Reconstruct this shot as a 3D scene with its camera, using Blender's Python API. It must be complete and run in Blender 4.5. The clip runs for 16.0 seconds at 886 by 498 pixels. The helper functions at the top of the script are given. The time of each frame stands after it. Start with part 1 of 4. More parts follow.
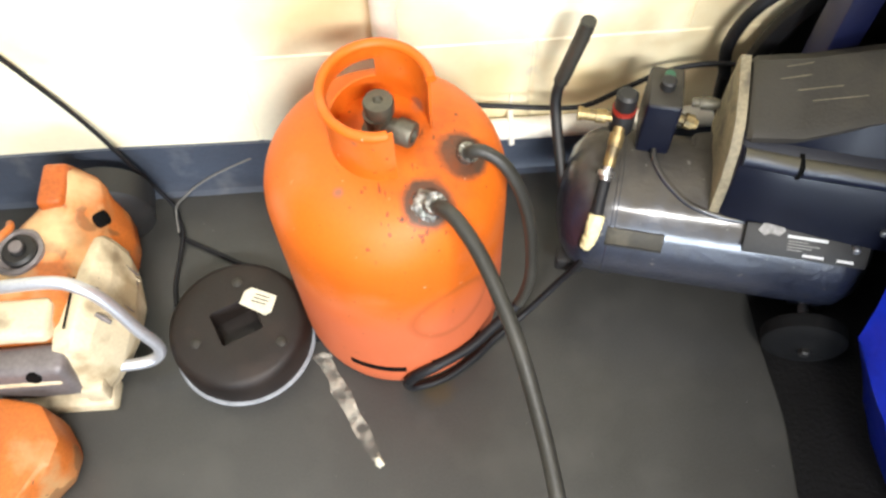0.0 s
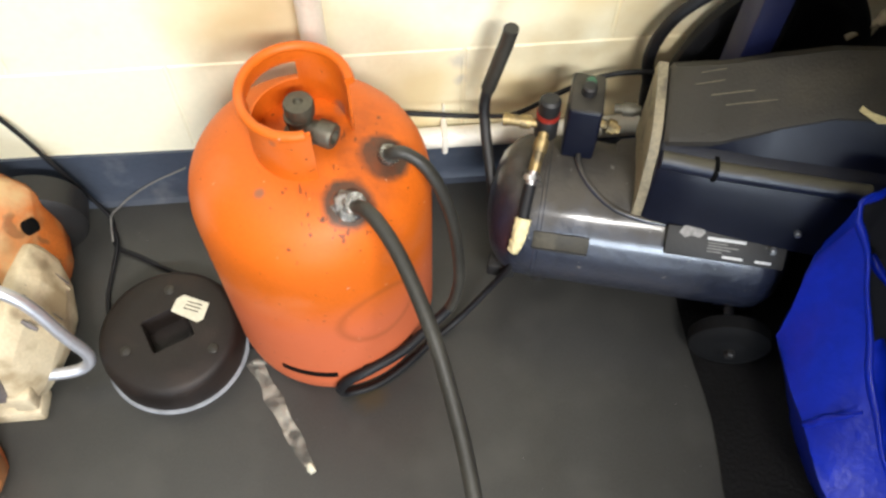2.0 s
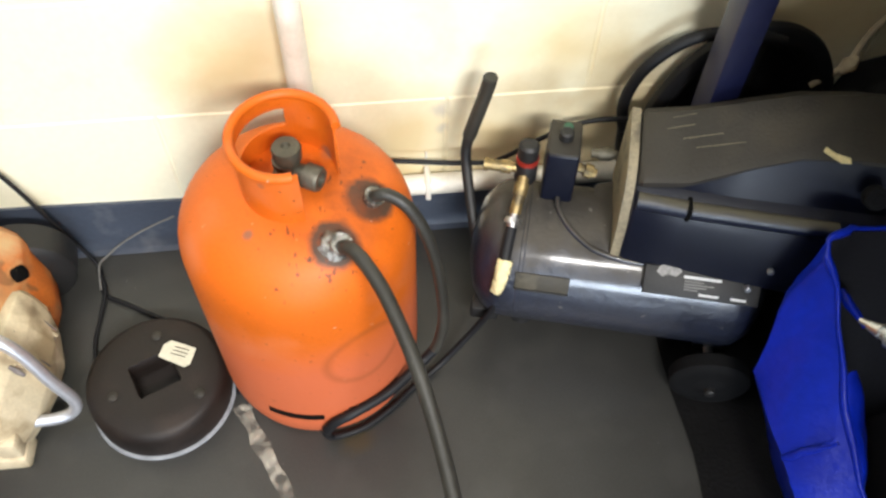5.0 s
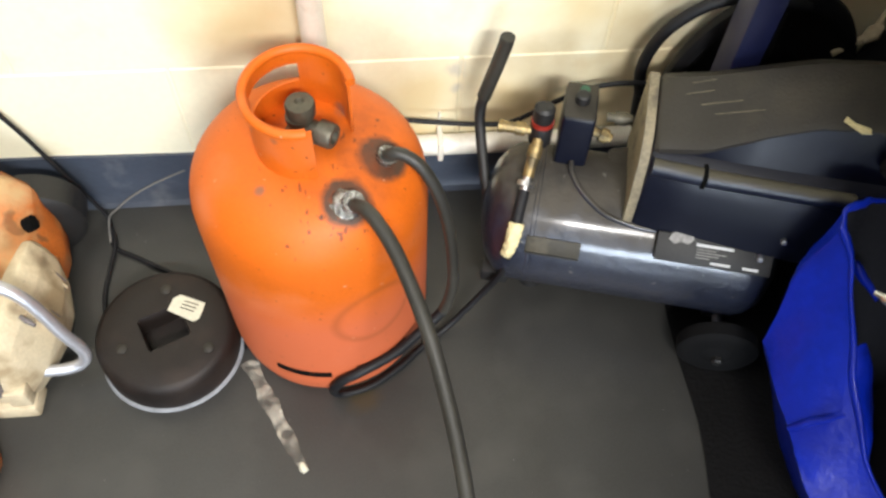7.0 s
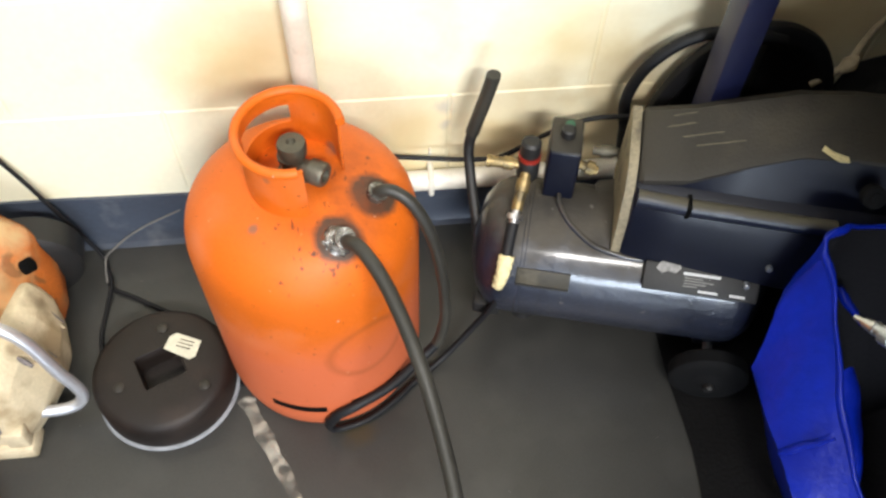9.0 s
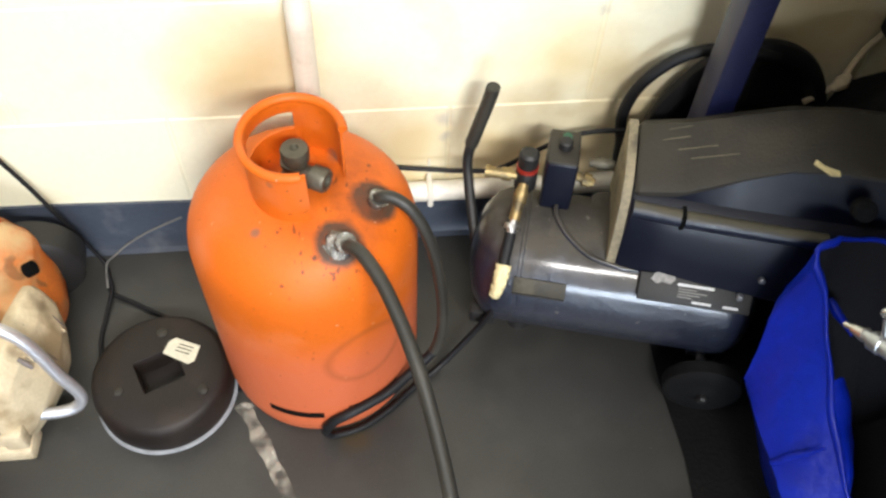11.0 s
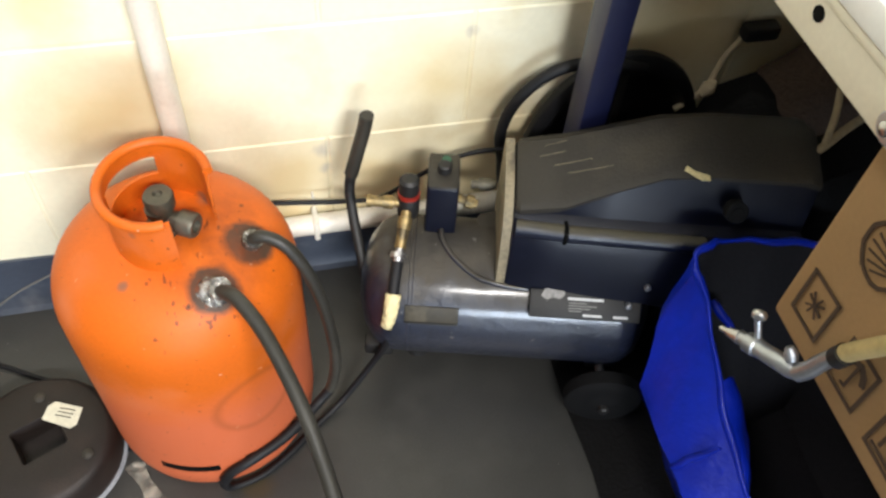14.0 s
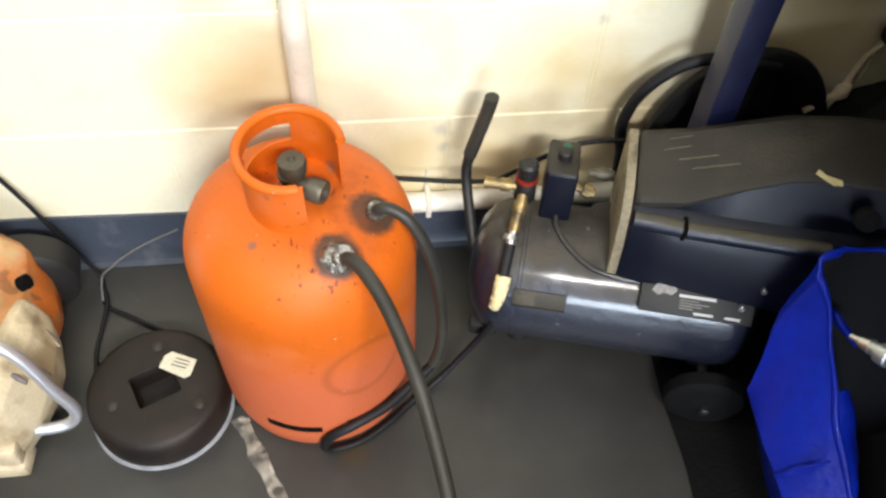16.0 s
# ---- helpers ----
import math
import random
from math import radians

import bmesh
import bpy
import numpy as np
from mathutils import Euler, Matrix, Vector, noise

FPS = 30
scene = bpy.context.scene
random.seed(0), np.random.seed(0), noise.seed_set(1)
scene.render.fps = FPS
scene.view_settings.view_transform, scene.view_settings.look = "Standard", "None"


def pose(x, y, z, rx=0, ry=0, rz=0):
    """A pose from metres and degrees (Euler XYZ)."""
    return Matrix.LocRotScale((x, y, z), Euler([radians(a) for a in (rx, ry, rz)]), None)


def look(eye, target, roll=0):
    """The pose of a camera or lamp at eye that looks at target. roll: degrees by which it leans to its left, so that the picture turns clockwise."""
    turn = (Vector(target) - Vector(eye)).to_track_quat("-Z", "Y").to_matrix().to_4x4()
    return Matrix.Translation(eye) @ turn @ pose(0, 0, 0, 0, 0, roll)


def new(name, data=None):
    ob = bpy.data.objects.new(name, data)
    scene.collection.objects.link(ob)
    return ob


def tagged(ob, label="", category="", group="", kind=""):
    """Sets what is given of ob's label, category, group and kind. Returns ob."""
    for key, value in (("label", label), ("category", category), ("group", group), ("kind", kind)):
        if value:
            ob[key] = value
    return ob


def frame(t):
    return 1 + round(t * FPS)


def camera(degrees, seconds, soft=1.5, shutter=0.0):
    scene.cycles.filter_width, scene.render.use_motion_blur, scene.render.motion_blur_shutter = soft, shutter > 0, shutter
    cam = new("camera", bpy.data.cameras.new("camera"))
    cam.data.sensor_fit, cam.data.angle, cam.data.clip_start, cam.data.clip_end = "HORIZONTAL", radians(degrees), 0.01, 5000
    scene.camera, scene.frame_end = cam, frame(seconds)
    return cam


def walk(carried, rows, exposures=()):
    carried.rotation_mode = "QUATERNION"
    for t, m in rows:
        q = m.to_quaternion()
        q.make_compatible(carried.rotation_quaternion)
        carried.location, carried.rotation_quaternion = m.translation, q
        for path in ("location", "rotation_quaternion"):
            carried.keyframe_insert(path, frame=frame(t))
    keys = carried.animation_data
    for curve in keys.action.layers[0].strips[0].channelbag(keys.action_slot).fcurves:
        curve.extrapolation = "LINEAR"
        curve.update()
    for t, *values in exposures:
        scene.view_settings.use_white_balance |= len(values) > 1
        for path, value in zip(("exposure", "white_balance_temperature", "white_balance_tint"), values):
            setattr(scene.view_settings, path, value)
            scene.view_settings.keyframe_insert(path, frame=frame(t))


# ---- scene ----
cam = camera(56.0, 16.0, soft=2.6)
PATH = [
    (0, (0.051, -0.617, 1.249), (0.081, 0.365, -0.494), -2.5),
    (0.5, (0.073, -0.651, 1.255), (0.144, 0.429, -0.427), 0.3),
    (1, (0.076, -0.641, 1.25), (0.218, 0.446, -0.423), 1.8),
    (1.5, (0.088, -0.646, 1.256), (0.216, 0.456, -0.408), 1.3),
    (2, (0.104, -0.653, 1.244), (0.215, 0.374, -0.469), 1.0),
    (2.5, (0.103, -0.669, 1.25), (0.2, 0.414, -0.428), -0.2),
    (3, (0.099, -0.675, 1.253), (0.2, 0.404, -0.428), -0.5),
    (3.5, (0.088, -0.685, 1.249), (0.235, 0.423, -0.41), 1.9),
    (4, (0.092, -0.689, 1.251), (0.261, 0.449, -0.385), 2.1),
    (6.5, (0.108, -0.684, 1.259), (0.238, 0.44, -0.39), 1.8),
    (7, (0.095, -0.685, 1.25), (0.232, 0.38, -0.437), 2.9),
    (7.5, (0.092, -0.689, 1.258), (0.243, 0.425, -0.396), 2.3),
    (8, (0.098, -0.693, 1.265), (0.247, 0.432, -0.382), 1.7),
    (10.5, (0.103, -0.709, 1.27), (0.262, 0.45, -0.352), 2.7),
    (11, (0.096, -0.721, 1.272), (0.258, 0.449, -0.343), 3.0),
    (11.5, (0.093, -0.706, 1.243), (0.229, 0.424, -0.401), 2.8),
    (12, (0.089, -0.716, 1.259), (0.268, 0.529, -0.296), 3.7),
    (12.5, (0.085, -0.712, 1.259), (0.237, 0.462, -0.353), 2.7),
    (13, (0.1, -0.715, 1.259), (0.287, 0.463, -0.346), 3.2),
    (13.5, (0.143, -0.711, 1.265), (0.509, 0.474, -0.304), 5.8),
    (14, (0.145, -0.704, 1.264), (0.507, 0.473, -0.312), 5.5),
    (14.5, (0.149, -0.705, 1.275), (0.561, 0.51, -0.259), 4.9),
    (15, (0.142, -0.707, 1.274), (0.514, 0.514, -0.266), 4.3),
    (15.5, (0.128, -0.709, 1.265), (0.419, 0.481, -0.316), 3.9),
    (16, (0.094, -0.71, 1.264), (0.265, 0.476, -0.337), 3.0),
]
EXPOSURES = [(0, 0.38), (0.5, 0.08), (1, -0.05), (4, -0.05), (8, -0.05), (10.5, -0.06), (11, -0.06), (11.5, -0.3), (12, -0.3), (12.5, -0.58),
             (13, -0.53), (13.5, -0.3), (14, -0.2), (14.5, -0.1), (15, -0.1), (15.5, -0.15), (16, -0.1)]
walk(cam, [(t, look(eye, target, roll)) for t, eye, target, roll in PATH], EXPOSURES)

# ---- light ----
world = bpy.data.worlds.new("world")
scene.world = world
world.use_nodes = True
world.node_tree.nodes["Background"].inputs[0].default_value = (0.9, 0.95, 1.0, 1)
world.node_tree.nodes["Background"].inputs[1].default_value = 0.05


def strip_light(x, y, z, length, width, power, rz, colour):
    data = bpy.data.lights.new("added_lamp", "AREA")
    data.shape, data.size, data.size_y = "RECTANGLE", length, width
    data.energy, data.color = power, colour
    ob = new("added_lamp", data)
    ob.matrix_world = pose(x, y, z, 0, 0, rz)
    return ob


# two unseen ceiling lamps, added: a key, and a fill for the left wall
LAMPS = [(0.62, -2.35, 2.62, 0), (-0.75, -0.55, 2.62, 90)]
strip_light(0.62, -2.35, 2.60, 1.2, 0.25, 222, 0, (1.0, 0.975, 0.94))
strip_light(-0.75, -0.55, 2.60, 1.5, 0.22, 18, 90, (0.995, 0.985, 0.985))
# bluish lamp added behind the camera to streak the tank and fill the wall
back_lamp = strip_light(0.3, -4.12, 0.95, 1.4, 0.72, 92, 0, (0.74, 0.86, 1.0))
back_lamp.matrix_world = pose(0.3, -4.12, 0.95, 90, 0, 0)


# ---- materials ----
def material(name, colour, rough=0.6, metal=0.0, vary=0.12, scale=18.0, fine=160.0, bump=0.15, depth=0.002,
             dust=None, dust_amount=0.0, dust_scale=9.0, coat=0.0, spec=0.5, world_space=False):
    """A surface with two scales of colour variation, fine relief and, where asked for, patches of dust or wear."""
    m = bpy.data.materials.new(name)
    m.use_nodes = True
    n, l = m.node_tree.nodes, m.node_tree.links
    b = n["Principled BSDF"]
    co = n.new("ShaderNodeNewGeometry" if world_space else "ShaderNodeTexCoord")
    where = co.outputs["Position" if world_space else "Object"]
    big, small = n.new("ShaderNodeTexNoise"), n.new("ShaderNodeTexNoise")
    big.inputs["Scale"].default_value, small.inputs["Scale"].default_value = scale, fine
    big.inputs["Detail"].default_value, small.inputs["Detail"].default_value = 6, 3
    l.new(where, big.inputs["Vector"]), l.new(where, small.inputs["Vector"])
    add = n.new("ShaderNodeMath")
    add.operation = "ADD"
    l.new(big.outputs["Fac"], add.inputs[0]), l.new(small.outputs["Fac"], add.inputs[1])
    ramp = n.new("ShaderNodeMapRange")
    ramp.inputs[1].default_value, ramp.inputs[2].default_value = 0.6, 1.4
    ramp.inputs[3].default_value, ramp.inputs[4].default_value = 1 - vary, 1 + vary
    l.new(add.outputs[0], ramp.inputs[0])
    mul = n.new("ShaderNodeVectorMath")
    mul.operation = "SCALE"
    mul.inputs[0].default_value = colour[:3]
    l.new(ramp.outputs[0], mul.inputs["Scale"])
    out = mul.outputs[0]
    if dust:
        patch = n.new("ShaderNodeTexNoise")
        patch.inputs["Scale"].default_value, patch.inputs["Detail"].default_value = dust_scale, 8
        l.new(where, patch.inputs["Vector"])
        edge = n.new("ShaderNodeMapRange")
        edge.inputs[1].default_value, edge.inputs[2].default_value = 0.72 - dust_amount * 0.5, 0.82 - dust_amount * 0.35
        edge.inputs[3].default_value, edge.inputs[4].default_value = 0, 0.85
        l.new(patch.outputs["Fac"], edge.inputs[0])
        mix = n.new("ShaderNodeMix")
        mix.data_type = "RGBA"
        l.new(edge.outputs[0], mix.inputs[0]), l.new(out, mix.inputs[6])
        mix.inputs[7].default_value = (*dust, 1)
        out = mix.outputs[2]
    l.new(out, b.inputs["Base Color"])
    rr = n.new("ShaderNodeMapRange")
    rr.inputs[3].default_value, rr.inputs[4].default_value = max(0.03, rough - 0.12), min(1, rough + 0.12)
    l.new(big.outputs["Fac"], rr.inputs[0]), l.new(rr.outputs[0], b.inputs["Roughness"])
    b.inputs["Metallic"].default_value = metal
    b.inputs["Coat Weight"].default_value = coat
    b.inputs["Specular IOR Level"].default_value = spec
    bp = n.new("ShaderNodeBump")
    bp.inputs["Strength"].default_value, bp.inputs["Distance"].default_value = bump, depth
    l.new(add.outputs[0], bp.inputs["Height"]), l.new(bp.outputs[0], b.inputs["Normal"])
    m["mix"] = out.node.name
    return m


def settled(m, colour, low, high, strength):
    """Dust settled on the faces that look upwards, broken up by noise."""
    n, l = m.node_tree.nodes, m.node_tree.links
    b = n["Principled BSDF"]
    geo, sep, co = n.new("ShaderNodeNewGeometry"), n.new("ShaderNodeSeparateXYZ"), n.new("ShaderNodeTexCoord")
    l.new(geo.outputs["Normal"], sep.inputs[0])
    t = n.new("ShaderNodeTexNoise")
    t.inputs["Scale"].default_value, t.inputs["Detail"].default_value = 22, 7
    l.new(co.outputs["Object"], t.inputs["Vector"])
    add = n.new("ShaderNodeMath")
    add.operation = "MULTIPLY_ADD"
    l.new(t.outputs["Fac"], add.inputs[0])
    add.inputs[1].default_value = 0.7
    l.new(sep.outputs[2], add.inputs[2])
    r = n.new("ShaderNodeMapRange")
    r.inputs[1].default_value, r.inputs[2].default_value = low + 0.35, high + 0.35
    r.inputs[3].default_value, r.inputs[4].default_value = 0, strength
    l.new(add.outputs[0], r.inputs[0])
    mix = n.new("ShaderNodeMix")
    mix.data_type = "RGBA"
    l.new(r.outputs[0], mix.inputs[0])
    l.new(b.inputs["Base Color"].links[0].from_socket, mix.inputs[6])
    mix.inputs[7].default_value = (*colour, 1)
    l.new(mix.outputs[2], b.inputs["Base Color"])
    dull = n.new("ShaderNodeMix")
    l.new(r.outputs[0], dull.inputs[0])
    l.new(b.inputs["Roughness"].links[0].from_socket, dull.inputs[2])
    dull.inputs[3].default_value = 0.85
    l.new(dull.outputs[0], b.inputs["Roughness"])
    bare = n.new("ShaderNodeMath")
    bare.operation = "MULTIPLY_ADD"
    bare.inputs[1].default_value = -b.inputs["Coat Weight"].default_value
    bare.inputs[2].default_value = b.inputs["Coat Weight"].default_value
    l.new(r.outputs[0], bare.inputs[0]), l.new(bare.outputs[0], b.inputs["Coat Weight"])
    return m


def tinted(m, colour, low, high, strength):
    """A second colour below an uneven line round the thing."""
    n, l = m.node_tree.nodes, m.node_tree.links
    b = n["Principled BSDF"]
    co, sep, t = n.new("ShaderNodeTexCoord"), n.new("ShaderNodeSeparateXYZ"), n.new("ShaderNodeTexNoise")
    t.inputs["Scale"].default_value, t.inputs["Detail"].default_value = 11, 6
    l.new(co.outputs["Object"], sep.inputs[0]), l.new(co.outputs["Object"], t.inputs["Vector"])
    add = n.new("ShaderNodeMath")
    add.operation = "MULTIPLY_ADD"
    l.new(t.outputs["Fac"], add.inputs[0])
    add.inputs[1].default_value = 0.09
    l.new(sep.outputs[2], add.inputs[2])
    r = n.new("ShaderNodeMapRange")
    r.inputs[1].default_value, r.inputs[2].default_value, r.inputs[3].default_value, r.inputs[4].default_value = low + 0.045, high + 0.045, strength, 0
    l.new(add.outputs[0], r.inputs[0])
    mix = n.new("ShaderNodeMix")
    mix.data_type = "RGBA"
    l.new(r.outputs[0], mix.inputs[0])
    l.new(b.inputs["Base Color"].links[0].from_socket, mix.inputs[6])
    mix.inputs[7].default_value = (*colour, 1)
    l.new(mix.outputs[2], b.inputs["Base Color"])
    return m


def spots(m, colour, places, strength=0.9, rough=1.4, scale=70, world_space=False):
    """Soft patches of colour on a surface: (x, y, z, inner, outer) in the thing's own metres, broken up by noise."""
    n, l = m.node_tree.nodes, m.node_tree.links
    b = n["Principled BSDF"]
    co = n.new("ShaderNodeNewGeometry" if world_space else "ShaderNodeTexCoord")
    where = co.outputs["Position" if world_space else "Object"]
    noise_ = n.new("ShaderNodeTexNoise")
    noise_.inputs["Scale"].default_value, noise_.inputs["Detail"].default_value = scale, 6
    l.new(where, noise_.inputs["Vector"])
    for x, y, z, inner, outer in places:
        far = n.new("ShaderNodeVectorMath")
        far.operation = "DISTANCE"
        far.inputs[1].default_value = (x, y, z)
        l.new(where, far.inputs[0])
        wob = n.new("ShaderNodeMath")
        wob.operation = "MULTIPLY_ADD"
        l.new(noise_.outputs["Fac"], wob.inputs[0])
        wob.inputs[1].default_value = (outer - inner) * rough
        l.new(far.outputs["Value"], wob.inputs[2])
        fall = n.new("ShaderNodeMapRange")
        fall.inputs[1].default_value, fall.inputs[2].default_value = inner + (outer - inner) * rough * 0.5, outer + (outer - inner) * rough * 0.5
        fall.inputs[3].default_value, fall.inputs[4].default_value = strength, 0
        l.new(wob.outputs[0], fall.inputs[0])
        mix = n.new("ShaderNodeMix")
        mix.data_type = "RGBA"
        l.new(fall.outputs[0], mix.inputs[0])
        old = b.inputs["Base Color"].links[0].from_socket
        l.new(old, mix.inputs[6])
        mix.inputs[7].default_value = (*colour, 1)
        l.new(mix.outputs[2], b.inputs["Base Color"])
    return m


def ring_mark(m, colour, centre, radius, width, strength):
    """The ghost of a round sticker: a soft ring."""
    n, l = m.node_tree.nodes, m.node_tree.links
    b = n["Principled BSDF"]
    co, far = n.new("ShaderNodeTexCoord"), n.new("ShaderNodeVectorMath")
    far.operation = "DISTANCE"
    far.inputs[1].default_value = centre
    l.new(co.outputs["Object"], far.inputs[0])
    off, size = n.new("ShaderNodeMath"), n.new("ShaderNodeMath")
    off.operation, size.operation = "SUBTRACT", "ABSOLUTE"
    l.new(far.outputs["Value"], off.inputs[0])
    off.inputs[1].default_value = radius
    l.new(off.outputs[0], size.inputs[0])
    r = n.new("ShaderNodeMapRange")
    r.inputs[1].default_value, r.inputs[2].default_value, r.inputs[3].default_value, r.inputs[4].default_value = 0, width, strength, 0
    l.new(size.outputs[0], r.inputs[0])
    mix = n.new("ShaderNodeMix")
    mix.data_type = "RGBA"
    l.new(r.outputs[0], mix.inputs[0])
    l.new(b.inputs["Base Color"].links[0].from_socket, mix.inputs[6])
    mix.inputs[7].default_value = (*colour, 1)
    l.new(mix.outputs[2], b.inputs["Base Color"])


def flecks(m, colour, scale, low, strength=0.9):
    """Small scattered specks."""
    n, l = m.node_tree.nodes, m.node_tree.links
    b = n["Principled BSDF"]
    co = n.new("ShaderNodeTexCoord")
    v = n.new("ShaderNodeTexNoise")
    v.inputs["Scale"].default_value, v.inputs["Detail"].default_value = scale, 2
    l.new(co.outputs["Object"], v.inputs["Vector"])
    r = n.new("ShaderNodeMapRange")
    r.inputs[1].default_value, r.inputs[2].default_value = low, low + 0.03
    r.inputs[3].default_value, r.inputs[4].default_value = 0, strength
    l.new(v.outputs["Fac"], r.inputs[0])
    mix = n.new("ShaderNodeMix")
    mix.data_type = "RGBA"
    l.new(r.outputs[0], mix.inputs[0])
    l.new(b.inputs["Base Color"].links[0].from_socket, mix.inputs[6])
    mix.inputs[7].default_value = (*colour, 1)
    l.new(mix.outputs[2], b.inputs["Base Color"])
    return m


def scuffs(m, colour, centre, reach, scale, low, strength=0.9):
    """Short dark scratches round one place, thinning out with distance."""
    n, l = m.node_tree.nodes, m.node_tree.links
    b = n["Principled BSDF"]
    co, far, mapping, t = n.new("ShaderNodeTexCoord"), n.new("ShaderNodeVectorMath"), n.new("ShaderNodeMapping"), n.new("ShaderNodeTexNoise")
    far.operation = "DISTANCE"
    far.inputs[1].default_value = centre
    mapping.inputs["Rotation"].default_value = (0, 0, radians(35))
    mapping.inputs["Scale"].default_value = (1.0, 0.38, 1.0)
    t.inputs["Scale"].default_value, t.inputs["Detail"].default_value = scale, 3
    l.new(co.outputs["Object"], far.inputs[0]), l.new(co.outputs["Object"], mapping.inputs[0]), l.new(mapping.outputs[0], t.inputs["Vector"])
    near = n.new("ShaderNodeMapRange")
    near.inputs[1].default_value, near.inputs[2].default_value, near.inputs[3].default_value, near.inputs[4].default_value = 0.0, reach, 0.0, 0.22
    l.new(far.outputs["Value"], near.inputs[0])
    less = n.new("ShaderNodeMath")
    less.operation = "SUBTRACT"
    l.new(t.outputs["Fac"], less.inputs[0]), l.new(near.outputs[0], less.inputs[1])
    r = n.new("ShaderNodeMapRange")
    r.inputs[1].default_value, r.inputs[2].default_value, r.inputs[3].default_value, r.inputs[4].default_value = low, low + 0.035, 0, strength
    l.new(less.outputs[0], r.inputs[0])
    mix = n.new("ShaderNodeMix")
    mix.data_type = "RGBA"
    l.new(r.outputs[0], mix.inputs[0])
    l.new(b.inputs["Base Color"].links[0].from_socket, mix.inputs[6])
    mix.inputs[7].default_value = (*colour, 1)
    l.new(mix.outputs[2], b.inputs["Base Color"])
    return m


M_WALL = material("cream_wall_paint", (0.90, 0.855, 0.65), 0.55, vary=0.04, scale=4, fine=90, bump=0.3, depth=0.0015, dust=(0.80, 0.67, 0.37), dust_amount=0.34, dust_scale=3.5, world_space=True)
# tan patches round bottle and compressor; the widest darkens the wall beyond the post
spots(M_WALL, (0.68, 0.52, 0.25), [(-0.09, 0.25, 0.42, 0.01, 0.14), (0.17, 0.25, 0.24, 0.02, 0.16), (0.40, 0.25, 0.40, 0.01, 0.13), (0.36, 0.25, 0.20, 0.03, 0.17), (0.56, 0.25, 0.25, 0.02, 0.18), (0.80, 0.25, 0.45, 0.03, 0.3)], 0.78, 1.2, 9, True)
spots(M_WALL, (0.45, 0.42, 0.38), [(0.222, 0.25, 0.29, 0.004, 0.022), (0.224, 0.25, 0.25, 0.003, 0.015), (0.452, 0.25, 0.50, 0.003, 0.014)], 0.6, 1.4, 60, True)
M_FLOOR = material("grey_floor_paint", (0.033, 0.0325, 0.030), 0.42, vary=0.2, scale=7, fine=260, bump=0.16, depth=0.001, dust=(0.045, 0.044, 0.040), dust_amount=0.42, dust_scale=9)
spots(M_FLOOR, (0.05, 0.035, 0.015), [(0.045, -0.165, 0, 0.012, 0.035)], 0.75)
flecks(M_FLOOR, (0.3, 0.3, 0.28), 120, 0.755, 0.6)
M_BAND = material("blue_grey_skirting_paint", (0.052, 0.064, 0.09), 0.45, vary=0.12, scale=7, fine=120, bump=0.2, dust=(0.12, 0.13, 0.15), dust_amount=0.2, dust_scale=14)
M_CEIL = material("grey_ceiling_paint", (0.5, 0.49, 0.46), 0.8, vary=0.04)
M_PIPE = material("white_pipe_plastic", (0.80, 0.76, 0.66), 0.4, vary=0.08, scale=12, dust=(0.55, 0.47, 0.35), dust_amount=0.25)
M_ORANGE = material("orange_bottle_paint", (0.60, 0.118, 0.006), 0.52, vary=0.09, scale=9, fine=220, bump=0.12, depth=0.001, dust=(0.62, 0.16, 0.05), dust_amount=0.36, dust_scale=7, spec=0.38)
# pinker orange over the lower body, blending out upwards
tinted(M_ORANGE, (0.54, 0.130, 0.062), 0.20, 0.30, 0.75)
spots(M_ORANGE, (0.035, 0.03, 0.022), [(0.052, -0.094, 0.432, 0.026, 0.036), (0.095, -0.029, 0.426, 0.027, 0.037)], 0.95, 1.3, 60)
# brown smudges round the nipples; the last one darkens the dome inside the collar
spots(M_ORANGE, (0.22, 0.045, 0.008), [(0.085, -0.068, 0.428, 0.005, 0.045), (0.068, -0.035, 0.452, 0.01, 0.04), (0.082, 0.02, 0.45, 0.005, 0.045), (0.02, -0.085, 0.452, 0.005, 0.03), (0.03, 0.0, 0.455, 0.02, 0.05)], 0.42)
ring_mark(M_ORANGE, (0.25, 0.06, 0.012), (0.078, -0.138, 0.225), 0.060, 0.011, 0.42)
spots(M_ORANGE, (0.12, 0.09, 0.07), [(-0.052, -0.075, 0.438, 0.003, 0.009), (-0.1, -0.06, 0.41, 0.001, 0.004), (0.05, 0.04, 0.45, 0.004, 0.014), (-0.028, -0.062, 0.508, 0.002, 0.007), (0.03, -0.125, 0.385, 0.002, 0.008), (-0.03, -0.11, 0.405, 0.001, 0.006)], 0.7)
flecks(M_ORANGE, (0.08, 0.025, 0.01), 150, 0.725, 0.85)
scuffs(M_ORANGE, (0.14, 0.035, 0.01), (0.03, -0.105, 0.43), 0.13, 100, 0.565, 0.8)
scuffs(M_ORANGE, (0.12, 0.032, 0.01), (0.08, 0.0, 0.45), 0.09, 130, 0.56, 0.8)
flecks(M_ORANGE, (0.75, 0.42, 0.28), 95, 0.735, 0.5)
